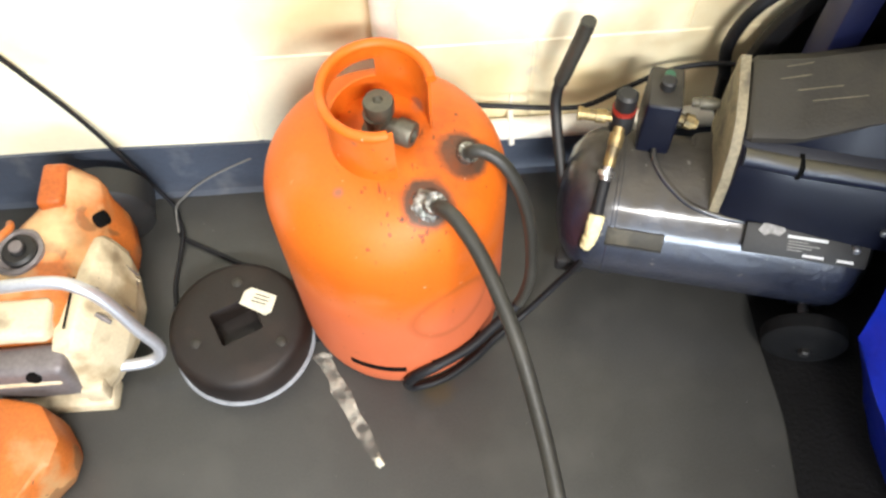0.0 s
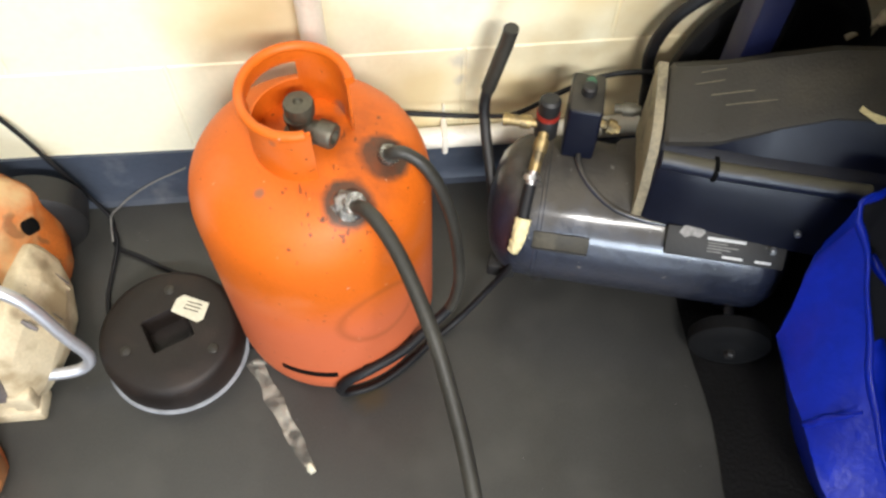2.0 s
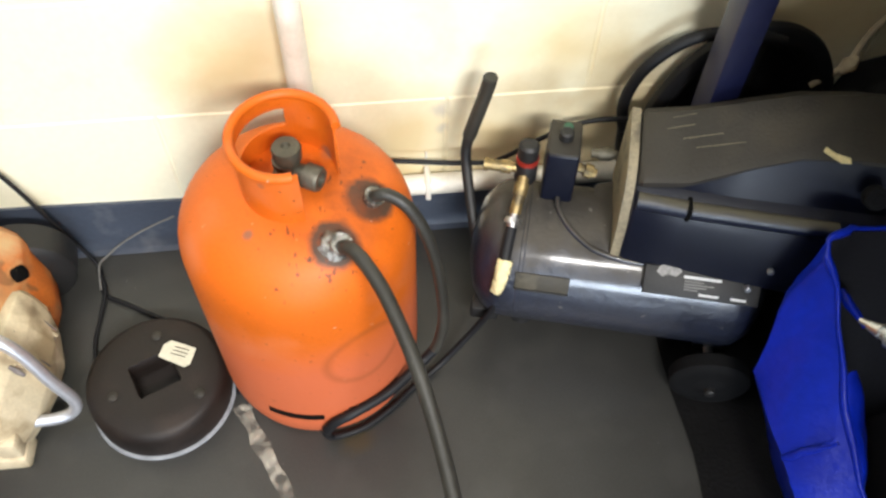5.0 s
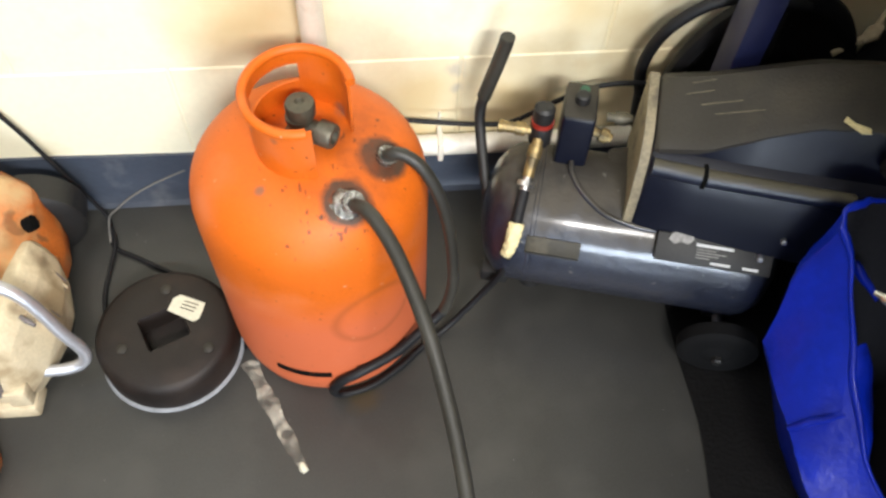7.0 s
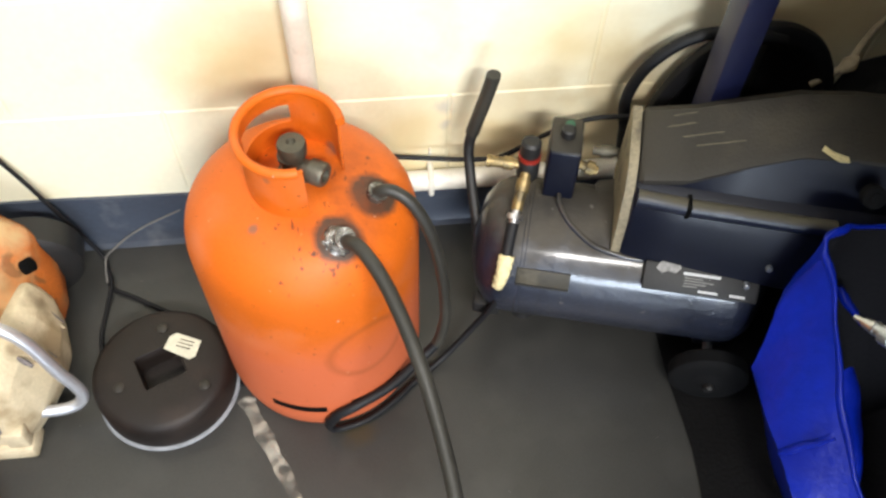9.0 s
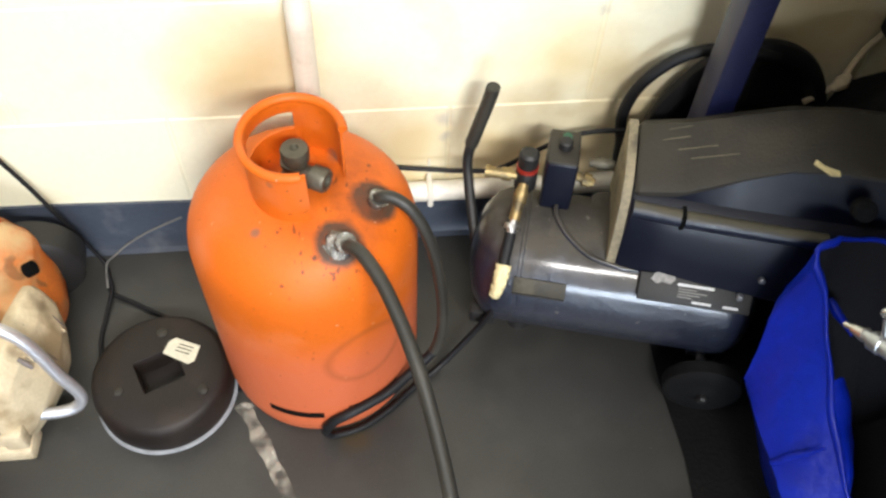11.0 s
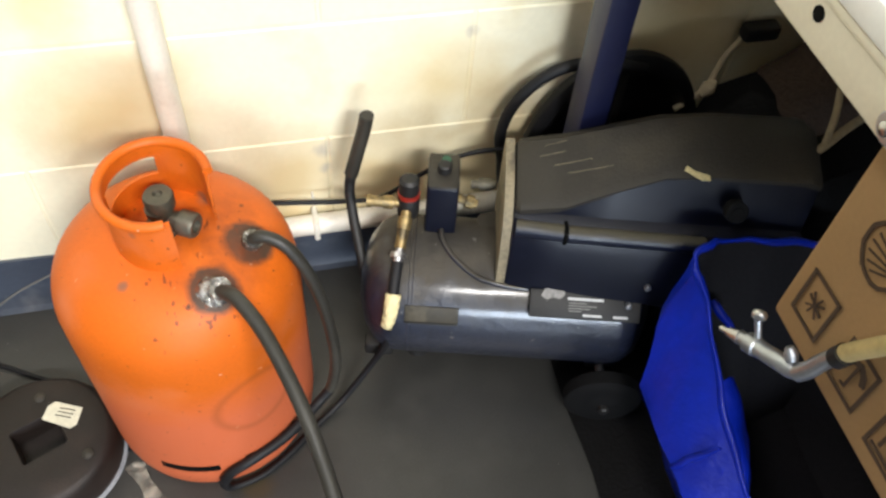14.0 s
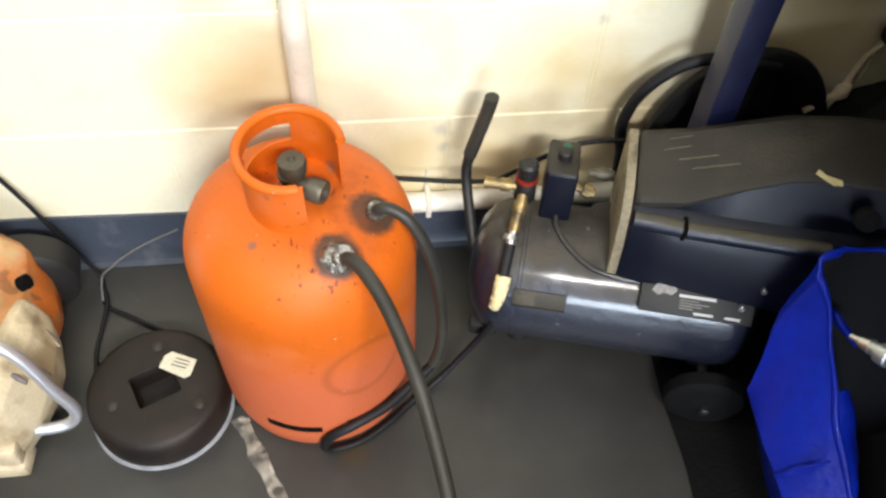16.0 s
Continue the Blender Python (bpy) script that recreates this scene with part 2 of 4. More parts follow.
spots(M_ORANGE, (0.05, 0.025, 0.012), [(0.088, 0.012, 0.447, 0.0008, 0.003), (0.081, 0.006, 0.452, 0.0008, 0.0035), (0.094, 0.03, 0.436, 0.001, 0.004), (0.07, 0.024, 0.455, 0.001, 0.004), (0.062, -0.045, 0.452, 0.001, 0.004), (0.02, -0.112, 0.428, 0.001, 0.005), (0.01, -0.128, 0.405, 0.0008, 0.004), (0.105, -0.05, 0.42, 0.0008, 0.004)], 0.85, 1.5, 200)
M_VALVE = material("tarnished_valve_brass", (0.11, 0.10, 0.075), 0.5, 0.6, vary=0.25, scale=60, bump=0.3)
M_WELD = material("bare_weld_steel", (0.30, 0.29, 0.27), 0.24, 0.9, vary=0.7, scale=90, fine=300, bump=0.9, depth=0.003)
M_HOSE = material("grey_black_rubber_hose", (0.024, 0.0225, 0.018), 0.5, vary=0.2, scale=25, fine=250, bump=0.25, dust=(0.042, 0.039, 0.031), dust_amount=0.4)
M_BLACKHOSE = material("black_rubber_hose", (0.008, 0.008, 0.0095), 0.55, vary=0.2, scale=25, spec=0.3)
M_BLACK = material("black_plastic", (0.010, 0.0095, 0.0095), 0.55, vary=0.25, scale=20, fine=200, bump=0.2)
# near-black of raised caps that paint in the shade of holes and slots
M_DARK = material("dark_recess", (0.003, 0.003, 0.003), 0.9, vary=0.1, spec=0.1)
M_LID = material("brown_black_plastic", (0.010, 0.0062, 0.0048), 0.56, vary=0.35, scale=14, fine=300, bump=0.3, dust=(0.024, 0.015, 0.011), dust_amount=0.4, dust_scale=14, spec=0.4)
M_RIM = material("pale_plastic_rim", (0.25, 0.26, 0.28), 0.45, vary=0.35, scale=30)
M_PAPER = material("white_paper_label", (0.60, 0.57, 0.45), 0.7, vary=0.12, scale=60)
M_TANK = material("blue_grey_tank_paint", (0.013, 0.017, 0.033), 0.36, 0.1, vary=0.45, scale=14, fine=75, bump=0.6, depth=0.0035, dust=(0.035, 0.034, 0.036), dust_amount=0.3, dust_scale=14, spec=0.6, coat=0.9)
M_TANK.node_tree.nodes["Principled BSDF"].inputs["Coat Roughness"].default_value = 0.15
settled(M_TANK, (0.062, 0.052, 0.038), 0.60, 0.88, 0.9)
spots(M_TANK, (0.02, 0.018, 0.016), [(0.06, 0.0, 0.28, 0.01, 0.05), (0.12, 0.02, 0.28, 0.02, 0.06), (0.0, -0.02, 0.25, 0.01, 0.06), (0.16, -0.05, 0.27, 0.005, 0.03)], 0.6, 1.5, 40)
flecks(M_TANK, (0.2, 0.19, 0.17), 70, 0.72, 0.6)
M_NAVY = material("navy_plastic_cover", (0.004, 0.0056, 0.0145), 0.40, vary=0.35, scale=14, fine=260, bump=0.08, dust=(0.008, 0.009, 0.016), dust_amount=0.3, dust_scale=7, spec=0.35)
settled(M_NAVY, (0.02, 0.02, 0.022), 0.75, 1.1, 0.5)
M_RIDGE = material("navy_plastic_ridge", (0.0055, 0.0085, 0.022), 0.34, vary=0.35, scale=20, fine=260, bump=0.15, spec=0.6)
settled(M_RIDGE, (0.075, 0.066, 0.042), 0.55, 0.95, 0.9)
M_DUSTY = material("dusty_grey_plastic", (0.021, 0.0175, 0.013), 0.55, vary=0.2, scale=16, fine=260, bump=0.3, dust=(0.044, 0.036, 0.024), dust_amount=0.42, dust_scale=8)
M_WIRE = material("pale_grey_wire", (0.17, 0.165, 0.155), 0.5, vary=0.15, scale=40)
M_CREAM_EDGE = material("dusty_cream_edge", (0.22, 0.185, 0.12), 0.7, vary=0.4, scale=30, dust=(0.06, 0.05, 0.04), dust_amount=0.35, dust_scale=25)
M_BRASS = material("brass", (0.30, 0.22, 0.10), 0.45, 0.8, vary=0.4, scale=70, dust=(0.09, 0.075, 0.05), dust_amount=0.45, dust_scale=60)
M_CHROME = material("worn_chrome", (0.5, 0.5, 0.5), 0.28, 0.95, vary=0.15, scale=40)
M_RED = material("red_plastic_ring", (0.24, 0.02, 0.012), 0.35, vary=0.15)
M_GREEN = material("dark_green_spot", (0.02, 0.09, 0.05), 0.3, vary=0.15)
M_TAPE = material("cream_masking_tape", (0.70, 0.60, 0.33), 0.7, vary=0.15, scale=90, bump=0.8, depth=0.004)
M_SLOT = material("brown_worn_sticker", (0.035, 0.03, 0.02), 0.6, vary=0.3, scale=40, dust=(0.09, 0.078, 0.055), dust_amount=0.4, dust_scale=30)
M_INK = material("white_print", (0.6, 0.6, 0.6), 0.6, vary=0.05)
M_WEAR = material("bare_scuffed_paint", (0.24, 0.23, 0.22), 0.6, vary=0.5, scale=80)
M_POST = material("blue_steel_paint", (0.007, 0.009, 0.038), 0.4, vary=0.15, scale=14, bump=0.12, dust=(0.04, 0.042, 0.055), dust_amount=0.2)
M_BENCH = material("off_white_steel_paint", (0.68, 0.63, 0.5), 0.45, vary=0.05, scale=7)
M_TOP = material("white_laminate", (0.82, 0.82, 0.8), 0.4, vary=0.03, scale=6)
M_CARD = material("brown_cardboard", (0.33, 0.20, 0.09), 0.8, vary=0.07, scale=9, fine=180, bump=0.2)
M_PRINT = material("dark_brown_print", (0.06, 0.035, 0.02), 0.8, vary=0.15)
M_BLUE = material("blue_plastic_sheet", (0.002, 0.017, 0.35), 0.34, vary=0.2, scale=12, fine=70, bump=0.5, depth=0.003, dust=(0.003, 0.010, 0.22), dust_amount=0.36, dust_scale=6, spec=0.35)
M_LINING = material("dark_grey_lining", (0.010, 0.009, 0.011), 0.7, vary=0.3, scale=14, bump=0.2, depth=0.004, spec=0.2)
M_GUN = material("brushed_aluminium", (0.40, 0.42, 0.45), 0.36, 0.85, vary=0.15, scale=50)
M_HOSEY = material("yellowed_clear_hose", (0.42, 0.33, 0.15), 0.35, vary=0.15, scale=40)
M_SAWORANGE = material("faded_orange_plastic", (0.50, 0.135, 0.022), 0.5, vary=0.25, scale=16, fine=200, bump=0.3, dust=(0.42, 0.28, 0.13), dust_amount=0.46, dust_scale=12)
flecks(M_SAWORANGE, (0.16, 0.075, 0.03), 20, 0.60, 0.7)
flecks(M_SAWORANGE, (0.12, 0.06, 0.03), 60, 0.72, 0.85)
M_SAWCREAM = material("dirty_cream_plastic", (0.60, 0.51, 0.35), 0.5, vary=0.14, scale=18, fine=200, bump=0.25, dust=(0.3, 0.22, 0.12), dust_amount=0.38, dust_scale=14)
spots(M_SAWORANGE, (0.56, 0.42, 0.22), [(-0.465, 0.13, 0.205, 0.01, 0.05), (-0.50, 0.055, 0.2, 0.01, 0.05), (-0.55, -0.02, 0.2, 0.01, 0.04)], 0.75, 1.5, 40)
spots(M_SAWORANGE, (0.20, 0.075, 0.02), [(-0.525, 0.15, 0.22, 0.005, 0.04), (-0.455, 0.05, 0.19, 0.005, 0.035), (-0.56, 0.1, 0.2, 0.005, 0.05), (-0.46, -0.04, 0.18, 0.002, 0.03), (-0.58, -0.25, 0.1, 0.01, 0.09)], 0.7, 1.6, 45)
spots(M_SAWCREAM, (0.16, 0.11, 0.06), [(-0.425, 0.03, 0.15, 0.004, 0.03), (-0.44, -0.06, 0.16, 0.002, 0.018), (-0.45, -0.13, 0.05, 0.004, 0.03), (-0.55, -0.09, 0.19, 0.002, 0.02), (-0.52, -0.16, 0.02, 0.004, 0.03)], 0.7, 1.6, 60)
M_SAWBURNT = material("burnt_orange_plastic", (0.40, 0.09, 0.012), 0.5, vary=0.3, scale=30, fine=200, bump=0.3, dust=(0.36, 0.24, 0.12), dust_amount=0.36, dust_scale=26)
M_ALU = material("dull_aluminium_tube", (0.55, 0.56, 0.6), 0.38, 0.7, vary=0.12, scale=25)
M_MUFF = material("grey_cast_metal", (0.17, 0.15, 0.15), 0.5, 0.3, vary=0.25, scale=30)
M_TWINE = material("beige_cord", (0.42, 0.34, 0.22), 0.8, vary=0.2, scale=60)
M_SACK = material("dark_brown_sack", (0.06, 0.04, 0.03), 0.85, vary=0.3, scale=10, bump=0.5, depth=0.01)
M_TYRE = material("worn_black_tyre_rubber", (0.004, 0.004, 0.0045), 0.8, vary=0.3, scale=30, fine=220, bump=0.2, spec=0.2)
M_BIN = material("near_black_film", (0.0035, 0.0033, 0.0035), 0.7, vary=0.5, scale=12, bump=0.4, depth=0.004, spec=0.15)
M_CLEAR = bpy.data.materials.new("clear_crinkled_film")
M_CLEAR.use_nodes = True
_n, _l = M_CLEAR.node_tree.nodes, M_CLEAR.node_tree.links
_b = _n["Principled BSDF"]
_b.inputs["Base Color"].default_value = (0.62, 0.57, 0.48, 1)
_b.inputs["Roughness"].default_value = 0.14
_noise = _n.new("ShaderNodeTexNoise")
_noise.inputs["Scale"].default_value, _noise.inputs["Detail"].default_value = 45, 6
_r = _n.new("ShaderNodeMapRange")
_r.inputs[1].default_value, _r.inputs[2].default_value, _r.inputs[3].default_value, _r.inputs[4].default_value = 0.42, 0.78, 0.03, 0.62
_co = _n.new("ShaderNodeTexCoord")
_l.new(_co.outputs["Object"], _noise.inputs["Vector"])
_l.new(_noise.outputs["Fac"], _r.inputs[0]), _l.new(_r.outputs[0], _b.inputs["Alpha"])
_bp = _n.new("ShaderNodeBump")
_bp.inputs["Strength"].default_value, _bp.inputs["Distance"].default_value = 0.9, 0.006
_l.new(_noise.outputs["Fac"], _bp.inputs["Height"]), _l.new(_bp.outputs[0], _b.inputs["Normal"])


# ---- mesh tools ----
def part(name, bm, mat, parent=None, label="", smooth=True):
    me = bpy.data.meshes.new(name)
    bmesh.ops.recalc_face_normals(bm, faces=bm.faces[:])
    bm.to_mesh(me)
    bm.free()
    me.materials.append(mat)
    for p in me.polygons:
        p.use_smooth = smooth
    if smooth:
        me.set_sharp_from_angle(angle=radians(38))
    ob = new(name, me)
    if parent:
        ob.parent = parent
    return tagged(ob, label)


def thing(name, label, category, at=(0, 0, 0), rz=0.0, group="", kind=""):
    ob = new(name)
    ob.matrix_world = pose(*at, 0, 0, rz)
    ob.empty_display_size = 0.05
    return tagged(ob, label, category, group, kind)


def block(x0, x1, y0, y1, z0, z1, bevel=0.004, seg=2, m=None):
    bm = bmesh.new()
    bmesh.ops.create_cube(bm, size=1)
    bmesh.ops.transform(bm, matrix=Matrix.LocRotScale(((x0 + x1) / 2, (y0 + y1) / 2, (z0 + z1) / 2), None, (x1 - x0, y1 - y0, z1 - z0)), verts=bm.verts)
    if bevel:
        bmesh.ops.bevel(bm, geom=bm.edges[:], offset=bevel, segments=seg, affect="EDGES", profile=0.5)
    if m is not None:
        bmesh.ops.transform(bm, matrix=m, verts=bm.verts)
    return bm


def rings(loops, closed=True, caps=True, bm=None):
    """A skin over loops of points, each with as many points as the next."""
    bm = bm or bmesh.new()
    rows = [[bm.verts.new(p) for p in loop] for loop in loops]
    n = len(rows[0])
    for a, b in zip(rows, rows[1:]):
        for i in range(n if closed else n - 1):
            j = (i + 1) % n
            bm.faces.new((a[i], a[j], b[j], b[i]))
    if caps:
        bm.faces.new(rows[0][::-1])
    if caps is True:
        bm.faces.new(rows[-1])
    return bm


def lathe(profile, n=48, centre=(0, 0), caps=True, m=None):
    loops = [[(centre[0] + r * math.cos(2 * math.pi * i / n), centre[1] + r * math.sin(2 * math.pi * i / n), z) for i in range(n)] for r, z in profile]
    bm = rings(loops, caps=caps)
    if m is not None:
        bmesh.ops.transform(bm, matrix=m, verts=bm.verts)
    return bm


def along(a, b):
    """The pose whose z runs from a to b, with its origin at a."""
    a, b = Vector(a), Vector(b)
    return Matrix.Translation(a) @ (b - a).to_track_quat("Z", "Y").to_matrix().to_4x4()


def rod(a, b, radii, n=20):
    """A turned rod from a to b; radii: pairs of (share of the way, radius)."""
    far = (Vector(b) - Vector(a)).length
    return lathe([(r, s * far) for s, r in radii], n, m=along(a, b))


def smooth_path(points, steps=8, closed=False):
    p = [Vector(q) for q in points]
    out, n = [], len(p)
    for i in range(n if closed else n - 1):
        if closed:
            a, b, c, d = p[i - 1], p[i], p[(i + 1) % n], p[(i + 2) % n]
        else:
            a, b, c, d = p[max(i - 1, 0)], p[i], p[i + 1], p[min(i + 2, n - 1)]
        for k in range(steps):
            t = k / steps
            out.append(0.5 * (2 * b + (c - a) * t + (2 * a - 5 * b + 4 * c - d) * t * t + (3 * b - a - 3 * c + d) * t ** 3))
    if not closed:
        out.append(p[-1])
    return out


def tube(points, radius, n=14, steps=8, closed=False):
    path = smooth_path(points, steps, closed)
    loops, up = [], Vector((0.13, 0.21, 0.97))
    for i, p in enumerate(path):
        if closed:
            d = (path[(i + 1) % len(path)] - path[i - 1]).normalized()
        else:
            d = (path[min(i + 1, len(path) - 1)] - path[max(i - 1, 0)]).normalized()
        side = d.cross(up)
        if side.length < 1e-4:
            side = d.cross(Vector((1, 0, 0)))
        side.normalize()
        up = side.cross(d).normalized()
        r = radius(i / (len(path) - 1)) if callable(radius) else radius
        loops.append([p + r * (math.cos(2 * math.pi * k / n) * side + math.sin(2 * math.pi * k / n) * up) for k in range(n)])
    if closed:
        loops.append(loops[0])
        bm = rings(loops, caps=False)
        bmesh.ops.remove_doubles(bm, verts=bm.verts, dist=1e-5)
        return bm
    return rings(loops)


def rounded(cx, cy, hx, hy, r, z, n=6):
    """A loop round a rectangle with rounded corners, at the height z."""
    out = []
    for sx, sy, a0 in ((1, 1, 0), (-1, 1, 90), (-1, -1, 180), (1, -1, 270)):
        for i in range(n):
            a = radians(a0 + 90 * i / (n - 1))
            out.append((cx + sx * (hx - r) + r * math.cos(a), cy + sy * (hy - r) + r * math.sin(a), z))
    return out


def prism(outline, z0, z1, m=None, bevel=0.0):
    bm = rings([[(x, y, z0) for x, y in outline], [(x, y, z1) for x, y in outline]])
    if bevel:
        bmesh.ops.bevel(bm, geom=bm.edges[:], offset=bevel, segments=2, affect="EDGES", profile=0.5)
    if m is not None:
        bmesh.ops.transform(bm, matrix=m, verts=bm.verts)
    return bm


def roughen(bm, amount, scale, seed=0.0):
    for v in bm.verts:
        v.co += amount * noise.noise_vector(v.co * scale + Vector((seed, seed * 0.7, 0)))
    return bm


# ---- the room ----
WY = 0.252
X0, X1, Y0, HIGH = -2.6, 1.75, -4.2, 2.7
floor = tagged(part("floor", block(X0 - 0.2, X1 + 0.2, Y0 - 0.2, WY + 0.2, -0.12, 0, 0), M_FLOOR, smooth=False), "grey painted concrete workshop floor with stains", "floor", kind="structure")
# unseen ceiling, kept grey to hold down the bounce light
ceiling = tagged(part("ceiling", block(X0 - 0.2, X1 + 0.2, Y0 - 0.2, WY + 0.2, HIGH, HIGH + 0.1, 0), M_CEIL, smooth=False), "plain grey ceiling added out of view to limit bounce light", "ceiling", kind="structure")
# unseen walls added, dark grey and close in the east to cut bounce light
M_ROOM = material("grey_room_paint", (0.17, 0.165, 0.155), 0.7, vary=0.06, scale=4)
for nm, b in (("wall_west", (X0 - 0.15, X0, Y0, WY)), ("wall_east", (X1, X1 + 0.15, Y0, WY)), ("wall_south", (X0 - 0.15, X1 + 0.15, Y0 - 0.15, Y0))):
    tagged(part(nm, block(*b, 0, HIGH, 0), M_ROOM, smooth=False), "plain grey wall added out of view to close the room and limit bounce light", "wall", kind="structure")
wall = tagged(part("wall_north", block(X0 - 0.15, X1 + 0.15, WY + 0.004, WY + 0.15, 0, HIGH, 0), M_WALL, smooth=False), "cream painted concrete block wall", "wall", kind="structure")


# plain housing made up for each added lamp
def lamp_body(x, y, z, rz):
    t = thing("added_ceiling_lamp", "white housing of an added ceiling lamp, out of view", "ceiling light", (x, y, z), rz, "fluorescent lights")
    part("housing", block(-0.78, 0.78, -0.06, 0.06, 0.01, 0.08, 0.006), M_TOP, t)


for lamp in LAMPS:
    lamp_body(*lamp)
# window frame made up round the back lamp; the wall has no opening
win = thing("added_window", "frame of an added window, out of view behind the camera", "window", (0.3, -4.2, 0.95), kind="structure")
for a in ((-0.80, 0.80, 0.0, 0.05, 0.38, 0.45), (-0.80, 0.80, 0.0, 0.05, -0.45, -0.38), (-0.80, -0.73, 0.003, 0.047, -0.38, 0.38), (0.73, 0.80, 0.003, 0.047, -0.38, 0.38)):
    part("added_window_frame", block(*a, 0.004), M_TOP, win)

# painted skirting that curves out of the floor, slightly taller at one end
sk = []
for x, h in ((X0, 0.135), (-0.45, 0.128), (0.25, 0.104), (X1, 0.104)):
    sk.append([(x, WY + 0.003, 0.001), (x, WY - 0.022, 0.001), (x, WY - 0.011, 0.004), (x, WY - 0.0055, 0.014), (x, WY - 0.004, 0.03), (x, WY - 0.004, h), (x, WY + 0.003, h)])
tagged(part("baseboard", rings(sk), M_BAND), "blue-grey painted skirting band along the wall foot", "baseboard", kind="structure")

# ---- water pipe ----
pipe = thing("wall_pipe", "white plastic pipe clipped along the cream block wall", "pipe", (0, 0, 0))
PY = WY - 0.024
part("tube", tube([(0.009, PY, HIGH - 0.01), (0.009, PY, 1.5), (0.009, PY, 0.7), (0.009, PY, 0.3), (0.009, PY, 0.2), (0.016, PY, 0.155), (0.05, PY, 0.14), (0.15, PY, 0.14), (0.8, PY, 0.138), (1.72, PY, 0.136)], 0.0185, 20), M_PIPE, pipe)
clip = part("pipe_clip", block(0.193, 0.203, PY - 0.0205, WY - 0.001, 0.118, 0.162, 0.003), M_PIPE, pipe, "white plastic pipe clip")
part("clip_tail", block(0.196, 0.2, WY - 0.005, WY - 0.001, 0.16, 0.20, 0.0015), M_PIPE, pipe)

# ---- gas bottle ----
bottle = thing("gas_bottle", "orange painted steel gas bottle with two welded hose nipples", "gas bottle")
R = 0.1575
prof = [(0.125, 0.0), (0.144, 0.0), (0.1475, 0.004), (0.1515, 0.013), (0.155, 0.027), (0.157, 0.045), (R, 0.06), (R, 0.33)]
for i in range(1, 15):
    a = radians(90 * i / 15)
    prof.append((R * math.cos(a) ** 0.70, 0.338 + 0.109 * math.sin(a) ** 0.74))
prof += [(0.02, 0.4475)]
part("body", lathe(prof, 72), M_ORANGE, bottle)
CX, CY, RC = 0.002, 0.001, 0.069
KX, KY = 0.90, 0.965


def arc_wall(a0, a1, z0, z1, r0, r1, n=40):
    """A curved wall with thickness; z0 and z1 may follow the angle."""
    loops = []
    for i in range(n + 1):
        a = a0 + (a1 - a0) * i / n
        lo = z0(a) if callable(z0) else z0
        hi = z1(a) if callable(z1) else z1
        c, s = math.cos(radians(a)), math.sin(radians(a))
        loops.append([(CX + KX * r * c, CY + KY * r * s, z) for r, z in ((r0, lo), (r1, lo), (r1, hi), (r0, hi))])
    return rings(loops)


GAP0, GAP1 = 4, 286
bm = arc_wall(GAP0, 88, 0.432, 0.526, RC - 0.0035, RC)
part("collar_back", bm, M_ORANGE, bottle)
part("collar_front", arc_wall(178, GAP1, 0.428, 0.526, RC - 0.0035, RC), M_ORANGE, bottle)
part("collar_lower", arc_wall(88, 178, 0.43, 0.477, RC - 0.0035, RC), M_ORANGE, bottle)
part("collar_upper", arc_wall(88, 178, 0.507, 0.526, RC - 0.0035, RC), M_ORANGE, bottle)
bead = [(CX + KX * (RC + 0.0015) * math.cos(radians(a)), CY + KY * (RC + 0.0015) * math.sin(radians(a)), 0.5275) for a in range(GAP0 + 3, GAP1 - 2, 7)]
part("collar_rim", tube(bead, 0.0062, 14, 3), M_ORANGE, bottle)
for a, w in ((88, 4), (178, 4)):
    part("collar_post", arc_wall(a - w, a + w, 0.46, 0.51, RC - 0.0042, RC + 0.0006, 6), M_ORANGE, bottle)
valve = part("valve", lathe([(0.019, 0.44), (0.021, 0.447), (0.021, 0.456), (0.014, 0.459), (0.0135, 0.478), (0.017, 0.48), (0.017, 0.486)], 24), M_VALVE, bottle, "tarnished brass cylinder valve")
knob = [(0.008, 0.482), (0.0165, 0.484), (0.0178, 0.487), (0.0185, 0.502), (0.017, 0.5055), (0.006, 0.507), (0.004, 0.503), (0.001, 0.502)]
part("hand_wheel", lathe(knob, 28, (0.003, 0.002)), M_VALVE, valve)
part("outlet", rod((0.008, -0.004, 0.468), (0.041, -0.023, 0.468), [(0, 0.012), (0.45, 0.012), (0.46, 0.0165), (0.92, 0.0165), (1.0, 0.0145), (1.0, 0.009), (0.8, 0.008)], 24), M_VALVE, valve)
# welded nipples
for px, py, pz, dx, dy in ((0.052, -0.094, 0.431, 0.5, -0.75), (0.095, -0.029, 0.427, 0.55, -0.3)):
    base = Vector((px, py, pz - 0.006))
    tip = base + 0.026 * Vector((dx * 0.7, dy * 0.55, 0.85))
    part("weld_bead", roughen(rod(base, base + 0.35 * (tip - base), [(0, 0.022), (0.3, 0.021), (0.7, 0.0175), (1, 0.0135)], 32), 0.0035, 190, px * 50), M_WELD, bottle, "bright rough weld bead")
    part("nipple", rod(base, tip, [(0, 0.012), (0.8, 0.012), (0.85, 0.0135), (1, 0.0135)], 20), M_WELD, bottle, "bare steel hose nipple")
